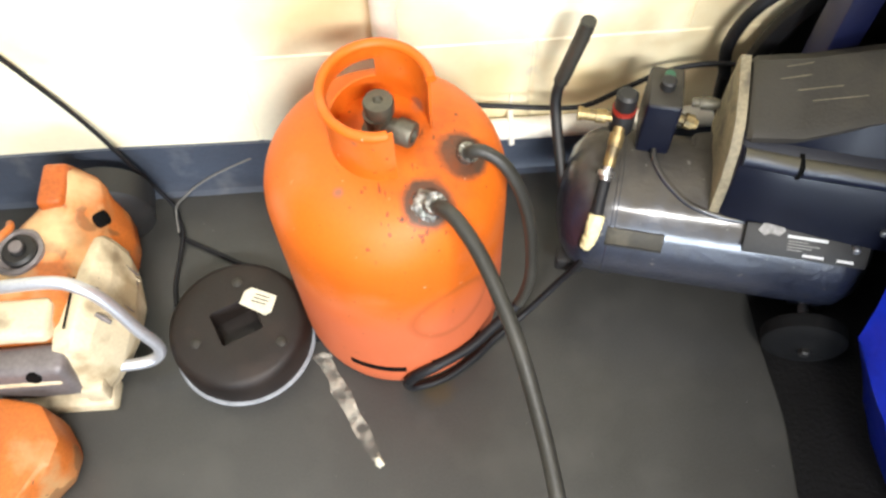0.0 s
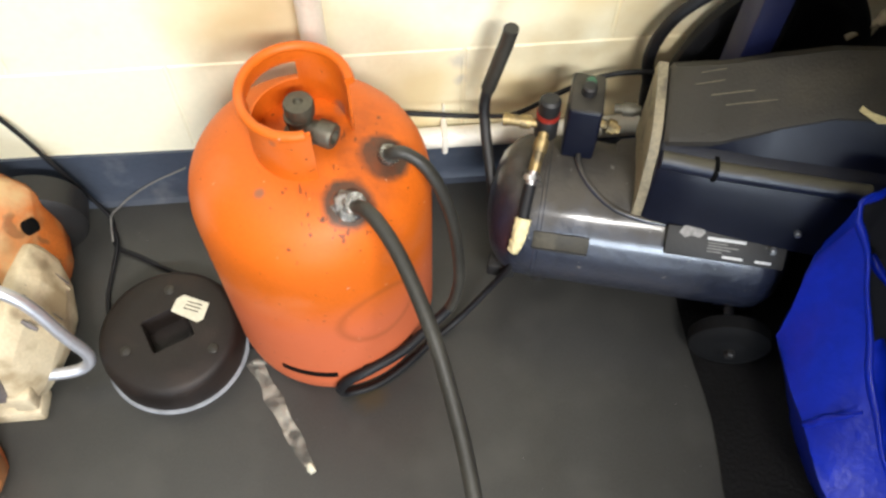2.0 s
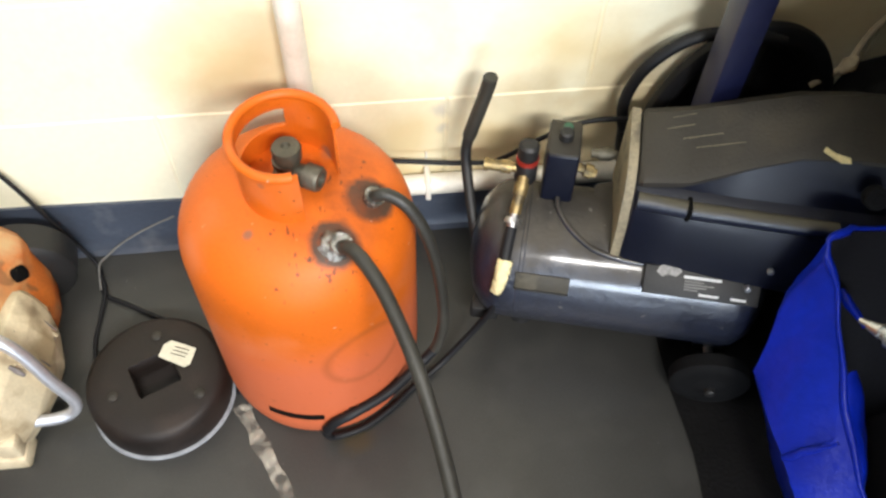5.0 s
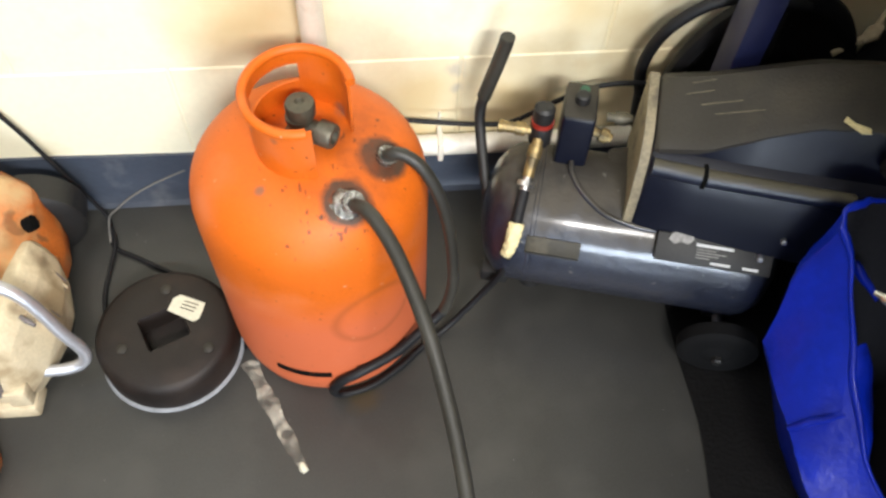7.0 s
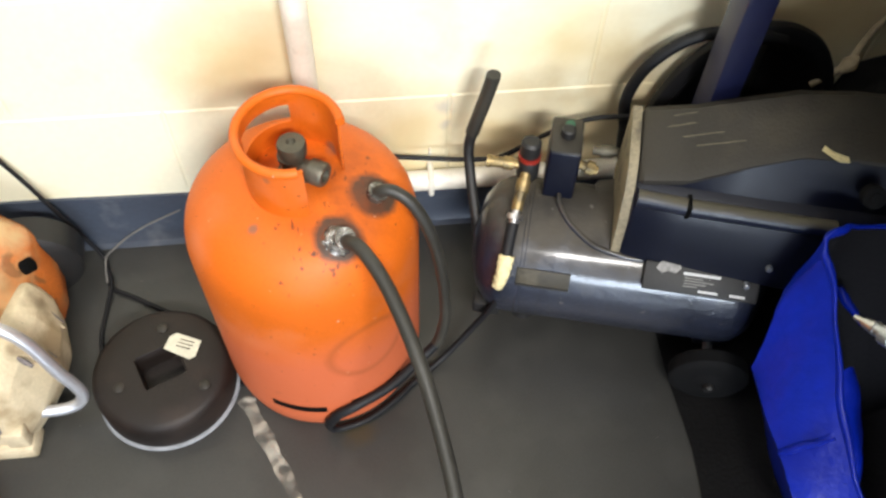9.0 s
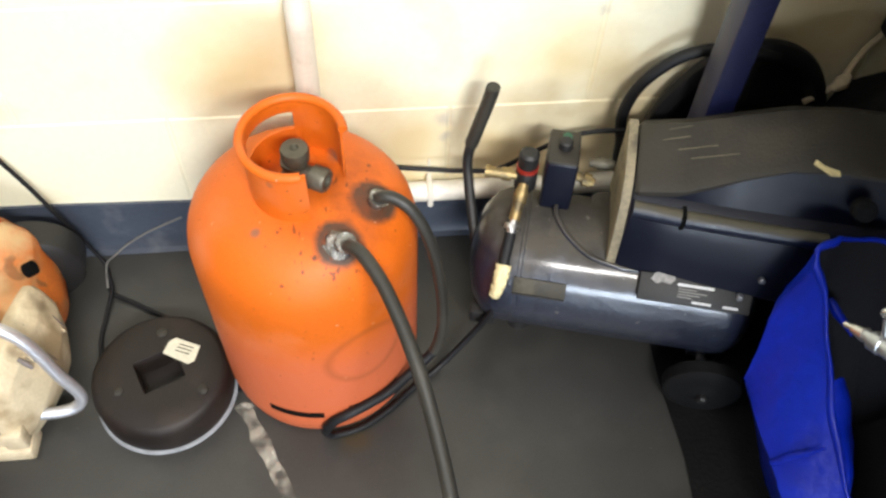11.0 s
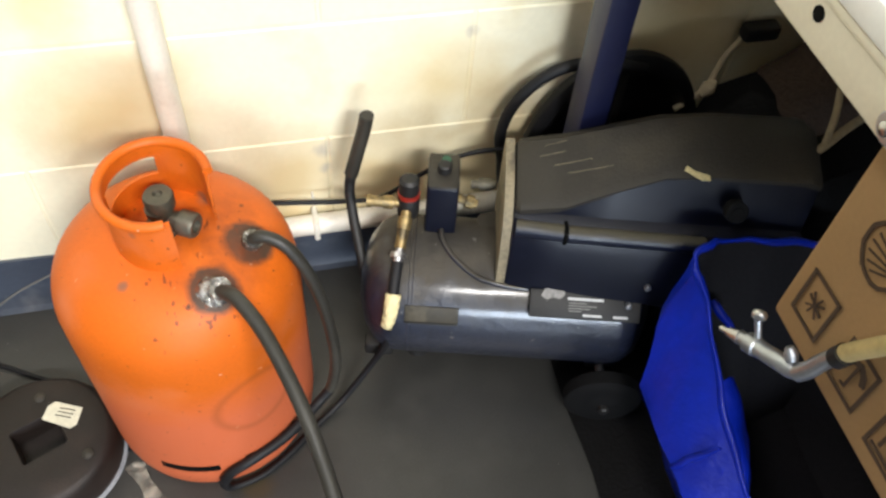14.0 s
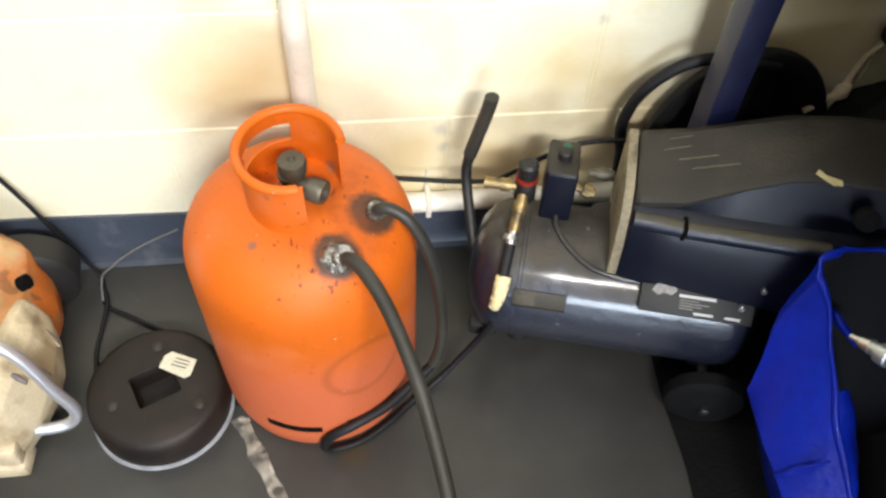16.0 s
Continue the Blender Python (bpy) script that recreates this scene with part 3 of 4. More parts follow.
# foot slots
for a0, a1 in ((240, 271), (285, 318)):
    loops = []
    for i in range(13):
        a = radians(a0 + (a1 - a0) * i / 12)
        c, s = math.cos(a), math.sin(a)
        loops.append([(r * c, r * s, z) for r, z in ((0.155, 0.0725 - 0.0004 * i), (0.1582, 0.0725 - 0.0004 * i), (0.1582, 0.0885 - 0.0004 * i), (0.155, 0.0885 - 0.0004 * i))])
    part("foot_slot", rings(loops), M_DARK, bottle, "dark drain slot in the foot ring")

# ---- hoses ----
hose = thing("delivery_hose", "thick grey-black rubber hose leaving the orange gas bottle", "hose")
part("tube", tube([(0.058, -0.104, 0.436), (0.068, -0.116, 0.452), (0.084, -0.137, 0.456), (0.108, -0.182, 0.444), (0.134, -0.255, 0.418), (0.15, -0.32, 0.39), (0.163, -0.40, 0.365), (0.17, -0.5, 0.345), (0.17, -0.62, 0.35)], 0.0090, 18), M_HOSE, hose)
feed = thing("feed_hose", "grey-black rubber hose looping on the floor from bottle to compressor", "hose")
part("tube", tube([(0.099, -0.032, 0.434), (0.108, -0.037, 0.448), (0.124, -0.041, 0.450), (0.147, -0.052, 0.434), (0.168, -0.064, 0.387), (0.183, -0.071, 0.31), (0.191, -0.072, 0.2), (0.186, -0.075, 0.14), (0.178, -0.079, 0.112)], 0.0083, 18), M_HOSE, feed)
part("foot_run", tube([(0.178, -0.079, 0.112), (0.16, -0.089, 0.098), (0.136, -0.107, 0.092), (0.1, -0.134, 0.087), (0.05, -0.158, 0.083), (0.02, -0.165, 0.070), (0.006, -0.166, 0.050)], 0.008, 16), M_BLACKHOSE, feed, "black hose hugging the bottle foot")
part("floor_loop", tube([(0.006, -0.166, 0.050), (0.002, -0.164, 0.028), (0.014, -0.163, 0.010), (0.06, -0.150, 0.006), (0.108, -0.120, 0.006), (0.145, -0.088, 0.006), (0.19, -0.058, 0.016), (0.222, -0.042, 0.045), (0.252, -0.031, 0.085), (0.272, -0.034, 0.14), (0.281, -0.036, 0.2)], lambda s: 0.0083 - 0.0028 * min(1, 5 * s), 16), M_BLACKHOSE, feed, "thinner black hose lying round the bottle foot")

# ---- power lead and thin wire ----
lead = thing("power_lead", "dark power lead running down the wall and over the floor", "cable")
part("cable", tube([(-0.70, WY - 0.006, 0.74), (-0.597, WY - 0.007, 0.495), (-0.495, 0.242, 0.251), (-0.444, 0.226, 0.128), (-0.405, 0.212, 0.03), (-0.391, 0.195, 0.006), (-0.378, 0.145, 0.005), (-0.335, 0.118, 0.005), (-0.271, 0.082, 0.005), (-0.215, 0.060, 0.006), (-0.168, 0.022, 0.006), (-0.145, -0.03, 0.006), (-0.141, -0.07, 0.006)], 0.0038, 10), M_BLACKHOSE, lead)
part("branch", tube([(-0.392, 0.19, 0.011), (-0.376, 0.15, 0.011), (-0.379, 0.1, 0.005), (-0.382, 0.05, 0.005), (-0.376, 0.01, 0.006)], 0.0036, 10), M_BLACKHOSE, lead)
wire = thing("thin_wire", "thin pale grey wire lying on the floor by the wall", "wire")
part("strand", tube([(-0.383, 0.15, 0.012), (-0.391, 0.2, 0.014), (-0.381, 0.225, 0.008), (-0.357, 0.241, 0.018), (-0.312, 0.245, 0.047), (-0.248, 0.247, 0.08)], 0.0019, 8), M_WIRE, wire)

# ---- round black base ----
disc = thing("round_base", "round black plastic base with square socket and paper label", "base plate", (-0.2585, -0.056, 0))
n = 48
side = [(0.108, 0.003), (0.1095, 0.01), (0.1090, 0.050), (0.1075, 0.060), (0.103, 0.0665), (0.096, 0.0695), (0.070, 0.071)]
loops = [[(r * math.cos(2 * math.pi * i / n), r * math.sin(2 * math.pi * i / n), z) for i in range(n)] for r, z in side]


def square_loop(h, z, turn=24):
    out = []
    for i in range(n):
        a = 2 * math.pi * i / n
        c, s = math.cos(a - radians(turn)), math.sin(a - radians(turn))
        k = h / max(abs(c), abs(s) * 1.1)
        out.append((k * math.cos(a), k * math.sin(a), z))
    return out


loops += [square_loop(0.034, 0.0715), square_loop(0.0325, 0.069), square_loop(0.032, 0.03)]
part("lid", rings(loops), M_LID, disc)
part("rim", lathe([(0.105, 0.0), (0.1125, 0.0), (0.114, 0.002), (0.1125, 0.005), (0.108, 0.006)], 64), M_RIM, disc, "pale rim under the base")
for rx, ry in ((-0.060, -0.033), (0.072, -0.040), (-0.002, 0.068)):
    part("rivet", lathe([(0.0085, 0.07), (0.0085, 0.0728), (0.007, 0.0738), (0.001, 0.074)], 18, (rx, ry)), M_DUSTY, disc, "dull round rivet")
paper = prism([(-0.027, -0.014), (0.02, -0.02), (0.027, -0.012), (0.024, 0.016), (-0.02, 0.018), (-0.028, 0.008)], 0.0, 0.0012, pose(0.034, 0.032, 0.0725, 0, 0, -22))
label = part("paper_label", paper, M_PAPER, disc, "white paper label", smooth=False)
for i in range(3):
    part("print_bar", block(-0.013, 0.012, -0.0009, 0.0009, 0.0013, 0.0017, 0, m=pose(0.035 + 0.003 * i, 0.028 + 0.0055 * i, 0.0725, 0, 0, -22)), M_SLOT, label)

# ---- clear plastic strip ----
strip = thing("plastic_strip", "crumpled clear plastic strip with a whitened end on the floor", "plastic strip")
pts = smooth_path([(-0.140, -0.092, 0.004), (-0.120, -0.125, 0.007), (-0.102, -0.165, 0.010), (-0.087, -0.195, 0.006), (-0.066, -0.24, 0.005), (-0.046, -0.277, 0.004)], 6)
loops = []
for i, p in enumerate(pts):
    s = i / (len(pts) - 1)
    w = 0.0075 + 0.007 * math.sin(3.1 * s + 0.2) + 0.002 * math.sin(17 * s)
    tw = 0.7 * math.sin(9 * s)
    sx, sz = w * math.cos(tw) * 0.9, abs(w * math.sin(tw))
    loops.append([p + Vector((-sx, -sx * 0.45, 0.001)), p + Vector((0, 0, sz * 0.6 + 0.003)), p + Vector((sx, sx * 0.45, sz * 0.4 + 0.001)), p + Vector((0, 0, -0.002))])
part("film", roughen(rings(loops), 0.0025, 90), M_CLEAR, strip)
part("white_tip", roughen(rod((-0.051, -0.268, 0.005), (-0.044, -0.281, 0.005), [(0, 0.005), (0.5, 0.007), (1, 0.005)], 12), 0.002, 200), M_PAPER, strip, "whitened crushed end")
part("film_knot", roughen(rod((-0.150, -0.098, 0.006), (-0.118, -0.098, 0.006), [(0, 0.003), (0.5, 0.006), (1, 0.003)], 12), 0.003, 150), M_CLEAR, strip)

# ---- cut-off saw ----
saw = thing("petrol_saw", "worn orange and cream petrol saw with silver tube handle", "power saw", (-0.008, 0, 0))
body = []
for y, xl, xr, zt, zb in ((-0.105, -0.60, -0.462, 0.165, 0.05), (-0.09, -0.605, -0.455, 0.182, 0.03), (-0.03, -0.61, -0.447, 0.190, 0.03), (0.04, -0.60, -0.44, 0.192, 0.03), (0.07, -0.578, -0.436, 0.195, 0.03), (0.10, -0.548, -0.434, 0.202, 0.03), (0.15, -0.532, -0.444, 0.210, 0.05), (0.172, -0.522, -0.462, 0.197, 0.07)):
    body.append([(x, y, z) for x, z in ((xl, zb), (xl - 0.006, (zb + zt) / 2), (xl + 0.012, zt - 0.02), (xl + 0.035, zt), ((xl + xr) / 2, zt + 0.004), (xr - 0.03, zt - 0.006), (xr - 0.004, zt - 0.032), (xr + 0.012, zb + 0.05), (xr + 0.008, zb))])
bm = rings(body)
bmesh.ops.bevel(bm, geom=bm.edges[:], offset=0.0045, segments=2, affect="EDGES", profile=0.5)
part("top_cover", roughen(bm, 0.002, 30), M_SAWORANGE, saw, "faded orange top cover")
part("scoop", roughen(block(-0.524, -0.484, 0.09, 0.166, 0.19, 0.2165, 0.008, 3), 0.003, 30), M_SAWBURNT, saw, "raised orange cover hump")
part("top_plate", roughen(block(-0.605, -0.485, -0.112, -0.052, 0.16, 0.193, 0.012, 4), 0.003, 35), M_SAWCREAM, saw, "cream top plate")
side = []
for y, rx, rz_, ox, oz in ((0.078, -0.441, 0.135, -0.429, 0.09), (0.055, -0.436, 0.170, -0.417, 0.10), (0.0, -0.441, 0.176, -0.402, 0.095), (-0.05, -0.448, 0.177, -0.405, 0.085), (-0.10, -0.457, 0.174, -0.420, 0.065), (-0.125, -0.461, 0.160, -0.433, 0.05), (-0.15, -0.466, 0.075, -0.451, 0.04)):
    side.append([(rx - 0.03, y, 0.014), (rx - 0.03, y, rz_ - 0.006), (rx, y, rz_), (0.45 * rx + 0.55 * ox, y, rz_ - 0.024), (ox, y, oz), (ox - 0.006, y, 0.03), (ox - 0.012, y, 0.014)])
bm = rings(side)
bmesh.ops.bevel(bm, geom=bm.edges[:], offset=0.003, segments=2, affect="EDGES", profile=0.5)
starter = part("starter_housing", roughen(bm, 0.001, 40), M_SAWCREAM, saw, "dirty cream starter housing")
for i in range(6):
    y = -0.055 + 0.016 * i
    part("vent_rib", rod((-0.436, y, 0.168), (-0.404, y - 0.006, 0.085), [(0, 0.0018), (0.5, 0.003), (1, 0.0018)], 8), M_SAWCREAM, starter)
    part("vent_gap", rod((-0.434, y + 0.008, 0.166), (-0.4045, y + 0.002, 0.09), [(0, 0.0012), (0.5, 0.0022), (1, 0.0012)], 8), M_MUFF, starter)
part("foot", roughen(block(-0.585, -0.442, -0.162, -0.115, 0.0, 0.032, 0.006), 0.002, 50), M_SAWCREAM, saw, "chipped cream foot")
part("foot_post", block(-0.478, -0.444, -0.157, -0.125, 0.03, 0.075, 0.005), M_SAWCREAM, saw)
part("muffler", roughen(block(-0.60, -0.472, -0.155, -0.108, 0.055, 0.155, 0.012, 3), 0.003, 40), M_MUFF, saw, "grey cast exhaust box")
part("muffler_lip", block(-0.598, -0.485, -0.158, -0.148, 0.112, 0.122, 0.003), M_SAWCREAM, saw)
part("exhaust_hole", rod((-0.515, -0.15, 0.14), (-0.515, -0.158, 0.142), [(0, 0.011), (1, 0.011)], 16), M_DARK, saw)
# raised dish whose dark grey paints in the shade of a hollow
part("filler_recess", roughen(lathe([(0.040, 0.186), (0.038, 0.1985), (0.033, 0.2), (0.028, 0.1965), (0.001, 0.196)], 28, (-0.545, 0.022)), 0.002, 60), M_MUFF, saw, "dark grey dish in place of the filler hollow")
cap = part("fuel_cap", lathe([(0.024, 0.185), (0.026, 0.19), (0.026, 0.203), (0.022, 0.207), (0.012, 0.206), (0.011, 0.212), (0.001, 0.213)], 24, (-0.54, 0.02)), M_BLACK, saw, "black fuel cap")
part("cap_centre", lathe([(0.010, 0.212), (0.010, 0.2155), (0.001, 0.216)], 16, (-0.54, 0.02)), M_MUFF, cap)
part("choke_lever", tube([(-0.56, 0.065, 0.205), (-0.55, 0.045, 0.222), (-0.565, 0.02, 0.225), (-0.575, 0.0, 0.205)], 0.006, 10), M_SAWORANGE, saw)
part("screw_hole", rod((-0.446, 0.082, 0.17), (-0.432, 0.085, 0.176), [(0, 0.012), (1, 0.012)], 16), M_DARK, saw, "dark oval screw recess")
part("latch_slot", rod((-0.433, -0.07, 0.158), (-0.412, -0.082, 0.150), [(0, 0.003), (0.5, 0.0045), (1, 0.003)], 10), M_MUFF, saw)
part("panel_seam", rod((-0.462, -0.02, 0.183), (-0.468, -0.098, 0.176), [(0, 0.002), (1, 0.002)], 8), M_DARK, saw)
part("pull_guard", lathe([(0.072, -0.03), (0.08, -0.024), (0.08, 0.024), (0.072, 0.03), (0.03, 0.034)], 36, m=Matrix.Translation((-0.478, 0.165, 0.083)) @ pose(0, 0, 0, 90, 0, 8)), M_BLACK, saw, "round black rear guard")
part("handle", tube([(-0.66, -0.07, 0.235), (-0.6, -0.062, 0.24), (-0.541, -0.06, 0.24), (-0.465, -0.058, 0.24), (-0.43, -0.062, 0.225), (-0.405, -0.07, 0.192), (-0.383, -0.084, 0.13), (-0.367, -0.09, 0.075), (-0.375, -0.097, 0.05), (-0.4, -0.104, 0.045), (-0.44, -0.108, 0.05)], 0.0095, 18), M_ALU, saw, "silver tube handle")

guard = thing("orange_guard", "scuffed orange plastic guard lying on the floor", "plastic guard", (-0.585, -0.25, 0))
shell = prism([(-0.16, 0.088), (0.0, 0.086), (0.058, 0.074), (0.094, 0.018), (0.086, -0.022), (0.04, -0.07), (-0.02, -0.115), (-0.16, -0.115)], 0.0, 0.1, None, 0.014)
part("shell", roughen(shell, 0.003, 22), M_SAWORANGE, guard)

# ---- air compressor ----
comp = thing("air_compressor", "dusty navy portable air compressor with a horizontal tank, on the floor", "air compressor", (0.28, 0.07, 0), -15)
TR, TZ = 0.11, 0.17
along_u = Matrix.Translation((0, 0, TZ)) @ pose(0, 0, 0, 0, 90, 0)
tank_prof = [(0.004, -0.028), (0.04, -0.025), (0.075, -0.014), (0.098, 0.004), (0.108, 0.022), (TR, 0.034), (TR, 0.05), (TR + 0.0012, 0.051), (TR + 0.0012, 0.056), (TR, 0.057), (TR, 0.372), (0.108, 0.388), (0.095, 0.406), (0.06, 0.424), (0.004, 0.432)]
tank = part("tank", lathe(tank_prof, 64, m=along_u), M_TANK, comp, "blue-grey painted air tank with dust")
part("tank_sticker", block(0.045, 0.125, -0.0015, 0.0015, -0.013, 0.013, 0.001, m=Matrix.Translation((0.002, -0.0965, TZ + 0.0545)) @ pose(0, 0, 0, -29.5, 0, 0)), M_SLOT, tank, "worn brown sticker")
part("sticker_edge", block(0.045, 0.125, -0.0017, 0.0017, -0.0165, -0.014, 0.0005, m=Matrix.Translation((0.002, -0.0965, TZ + 0.0545)) @ pose(0, 0, 0, -29.5, 0, 0)), M_BLACK, tank, "dark line along the sticker's lower edge")
# saddle between tank and pump
bm = rings([[(0.15 + 0.0, -0.03, 0.262), (0.15, 0.07, 0.262), (0.15, 0.07, 0.272), (0.15, -0.03, 0.272)], [(0.20, -0.055, 0.235), (0.2, 0.085, 0.24), (0.2, 0.085, 0.272), (0.2, -0.055, 0.268)], [(0.50, -0.06, 0.225), (0.5, 0.085, 0.23), (0.5, 0.085, 0.272), (0.5, -0.06, 0.268)]])
bmesh.ops.bevel(bm, geom=bm.edges[:], offset=0.004, segments=2, affect="EDGES")
part("saddle", bm, M_TANK, comp)
# cover, lofted along the tank
stations = []
for u, fb, rv, rw, tv, tw, bv, bw in ((0.192, -0.058, -0.024, 0.376, -0.016, 0.389, 0.098, 0.412), (0.198, -0.062, -0.03, 0.382, -0.020, 0.394, 0.102, 0.418), (0.26, -0.070, -0.034, 0.384, -0.016, 0.402, 0.104, 0.432), (0.33, -0.075, -0.036, 0.384, -0.002, 0.428, 0.106, 0.458), (0.39, -0.078, -0.036, 0.384, 0.002, 0.455, 0.106, 0.480), (0.46, -0.08, -0.036, 0.384, -0.004, 0.470, 0.106, 0.490), (0.58, -0.08, -0.036, 0.384, -0.008, 0.474, 0.106, 0.492), (0.60, -0.07, -0.03, 0.376, 0.0, 0.462, 0.10, 0.48)):
    stations.append((u, fb, rv, rw, tv, tw, bv, bw))
lower = [[(u, fb, 0.262), (u, fb + 0.004, 0.30), (u, rv - 0.024, 0.345), (u, rv - 0.014, 0.366), (u, rv - 0.002, 0.380), (u, rv + 0.012, rw + 0.002), (u, tv - 0.003, tw - 0.007), (u, bv - 0.012, bw - 0.02), (u, bv, rw - 0.03), (u, bv, 0.262)] for u, fb, rv, rw, tv, tw, bv, bw in stations]
cover = part("cover", rings(lower), M_NAVY, comp, "navy plastic pump cover")
upper = [[(u + 0.002, tv - 0.004, tw - 0.012), (u + 0.002, tv - 0.003, tw - 0.004), (u + 0.002, tv + 0.008, tw + 0.002), (u + 0.002, tv + 0.024, tw + 0.0055), (u + 0.002, (tv + bv) / 2, (tw + bw) / 2 + 0.0065), (u + 0.002, bv - 0.02, bw + 0.001), (u + 0.002, bv + 0.001, bw - 0.012), (u + 0.002, bv + 0.002, rw - 0.03), (u + 0.002, bv - 0.02, rw - 0.03)] for u, fb, rv, rw, tv, tw, bv, bw in stations]
part("top_cover", rings(upper), M_DUSTY, comp, "dusty grey upper cover")
part("end_rim", rings([[(u, v, w) for v, w in ((-0.060, 0.262), (-0.052, 0.32), (-0.03, 0.372), (-0.004, 0.394), (0.05, 0.408), (0.094, 0.414), (0.1, 0.40), (0.1, 0.262))] for u in (0.178, 0.191)]), M_CREAM_EDGE, comp, "dusty cream end rim")
part("cover_ridge", tube([(0.196, -0.038, 0.371), (0.262, -0.044, 0.372)], 0.0125, 14, 2), M_RIDGE, cover)
part("cover_ridge", tube([(0.268, -0.045, 0.372), (0.46, -0.049, 0.372)], 0.0125, 14, 2), M_RIDGE, cover)
part("cover_slot", block(0.262, 0.268, -0.0545, -0.03, 0.358, 0.383, 0.001), M_DARK, cover)
for u, v, far in ((0.225, 0.052, 0.035), (0.245, 0.034, 0.05), (0.232, 0.07, 0.03), (0.262, 0.018, 0.06)):
    part("scratch", tube([(u, v, 0.4115 + 0.14 * v + 0.28 * (u - 0.212)), (u + far, v + 0.004, 0.4115 + 0.14 * v + 0.28 * (u + far - 0.212) + 0.001)], 0.0004, 6, 2), M_CREAM_EDGE, cover, "pale scratch")
part("fleck", prism([(0, 0.006), (0.02, -0.012), (0.032, -0.012), (0.032, -0.003), (0.014, 0.004), (0.004, 0.014)], 0, 0.0015, Matrix.Translation((0.413, -0.002, 0.463)) @ pose(0, 0, 0, 2, -5, 0)), M_TAPE, cover, "torn scrap of cream tape")
# maker's plate
face = Matrix.Translation((0.230, -0.099, 0.241)) @ pose(0, 0, 0, 42, 0, 0)
plate = part("rating_plate", block(0, 0.165, 0, 0.042, -0.004, 0.002, 0.0015, m=face), M_BLACK, comp, "black rating plate with white print")
part("plate_notch", prism([(0.016, 0.033), (0.025, 0.027), (0.033, 0.031), (0.045, 0.029), (0.052, 0.037), (0.046, 0.0455), (0.037, 0.0425), (0.030, 0.047), (0.021, 0.0425)], 0.0012, 0.0032, face), M_WEAR, plate, "scuffed bare corner")
part("print_bar", block(0.056, 0.109, 0.0285, 0.0325, 0.002, 0.0024, 0, m=face), M_INK, plate)
for i, (a, b, y) in enumerate(((0.058, 0.085, 0.0235), (0.058, 0.1, 0.0195), (0.058, 0.09, 0.0155), (0.058, 0.078, 0.0115), (0.08, 0.108, 0.005), (0.125, 0.147, 0.005))):
    part("print_bar", block(a, b, y, y + (0.0035 if i > 3 else 0.0016), 0.002, 0.0024, 0, m=face), M_INK if i > 3 else M_WIRE, plate)
for u, v, w in ((0.395, -0.078, 0.30), (0.375, -0.086, 0.262)):
    part("screw", rod((u, v + 0.006, w), (u, v - 0.003, w + 0.002), [(0, 0.0048), (0.8, 0.0048), (1, 0.003)], 14), M_GUN, comp, "steel cross-head screw")
part("filter_cap", rod((0.485, -0.03, 0.43), (0.485, -0.046, 0.440), [(0, 0.0155), (0.8, 0.0155), (0.9, 0.0135), (0.91, 0.008), (1, 0.007)], 24), M_TYRE, comp, "round black air filter cap")
# pressure switch
sw = part("pressure_switch", block(0.068, 0.115, 0.018, 0.088, 0.275, 0.377, 0.005, 3), M_NAVY, comp, "navy pressure switch box")
part("switch_top", block(0.069, 0.114, 0.019, 0.087, 0.374, 0.380, 0.003), M_DUSTY, sw)
part("switch_knob", lathe([(0.0105, 0.378), (0.0105, 0.392), (0.008, 0.394), (0.001, 0.394)], 20, (0.092, 0.052)), M_BLACK, sw, "black on-off knob")
part("switch_spot", lathe([(0.008, 0.379), (0.0065, 0.382), (0.001, 0.3825)], 18, (0.094, 0.074)), M_GREEN, sw, "small dark green disc on the switch top")
part("switch_stem", rod((0.092, 0.05, 0.262), (0.092, 0.05, 0.285), [(0, 0.016), (1, 0.014)], 16), M_BRASS, sw)
# regulator and fittings
reg = part("regulator", rod((0.042, 0.03, 0.30), (0.042, 0.034, 0.342), [(0, 0.012), (0.2, 0.0165), (0.9, 0.0165), (1, 0.015)], 22), M_BLACK, comp, "black pressure regulator")
part("regulator_ring", rod((0.042, 0.034, 0.342), (0.042, 0.0345, 0.349), [(0, 0.0168), (1, 0.0168)], 24), M_RED, reg, "red ring")
part("regulator_knob", rod((0.042, 0.0345, 0.349), (0.042, 0.036, 0.376), [(0, 0.0145), (0.1, 0.0152), (0.85, 0.0152), (1, 0.011)], 24), M_BLACK, reg)
part("side_fitting", rod((0.03, 0.03, 0.328), (-0.02, 0.028, 0.330), [(0, 0.007), (0.2, 0.007), (0.21, 0.0105), (0.5, 0.0105), (0.51, 0.0085), (0.85, 0.0085), (0.86, 0.010), (1, 0.010)], 12), M_BRASS, reg, "brass hose fitting")
part("front_fitting", rod((0.041, 0.026, 0.325), (0.034, -0.026, 0.29), [(0, 0.008), (0.25, 0.008), (0.26, 0.0105), (0.55, 0.0105), (0.56, 0.0085), (1, 0.0085)], 14), M_BRASS, reg, "brass quick coupler")
part("coupler_collar", rod((0.034, -0.026, 0.29), (0.032, -0.043, 0.279), [(0, 0.006), (0.3, 0.006), (0.31, 0.012), (0.7, 0.013), (0.71, 0.008), (1, 0.008)], 18), M_CHROME, reg, "worn steel collar")
part("hose_tail", tube([(0.032, -0.043, 0.279), (0.03, -0.065, 0.266), (0.028, -0.088, 0.250), (0.024, -0.1, 0.225), (0.02, -0.102, 0.195)], 0.0085, 14), M_BLACKHOSE, comp)
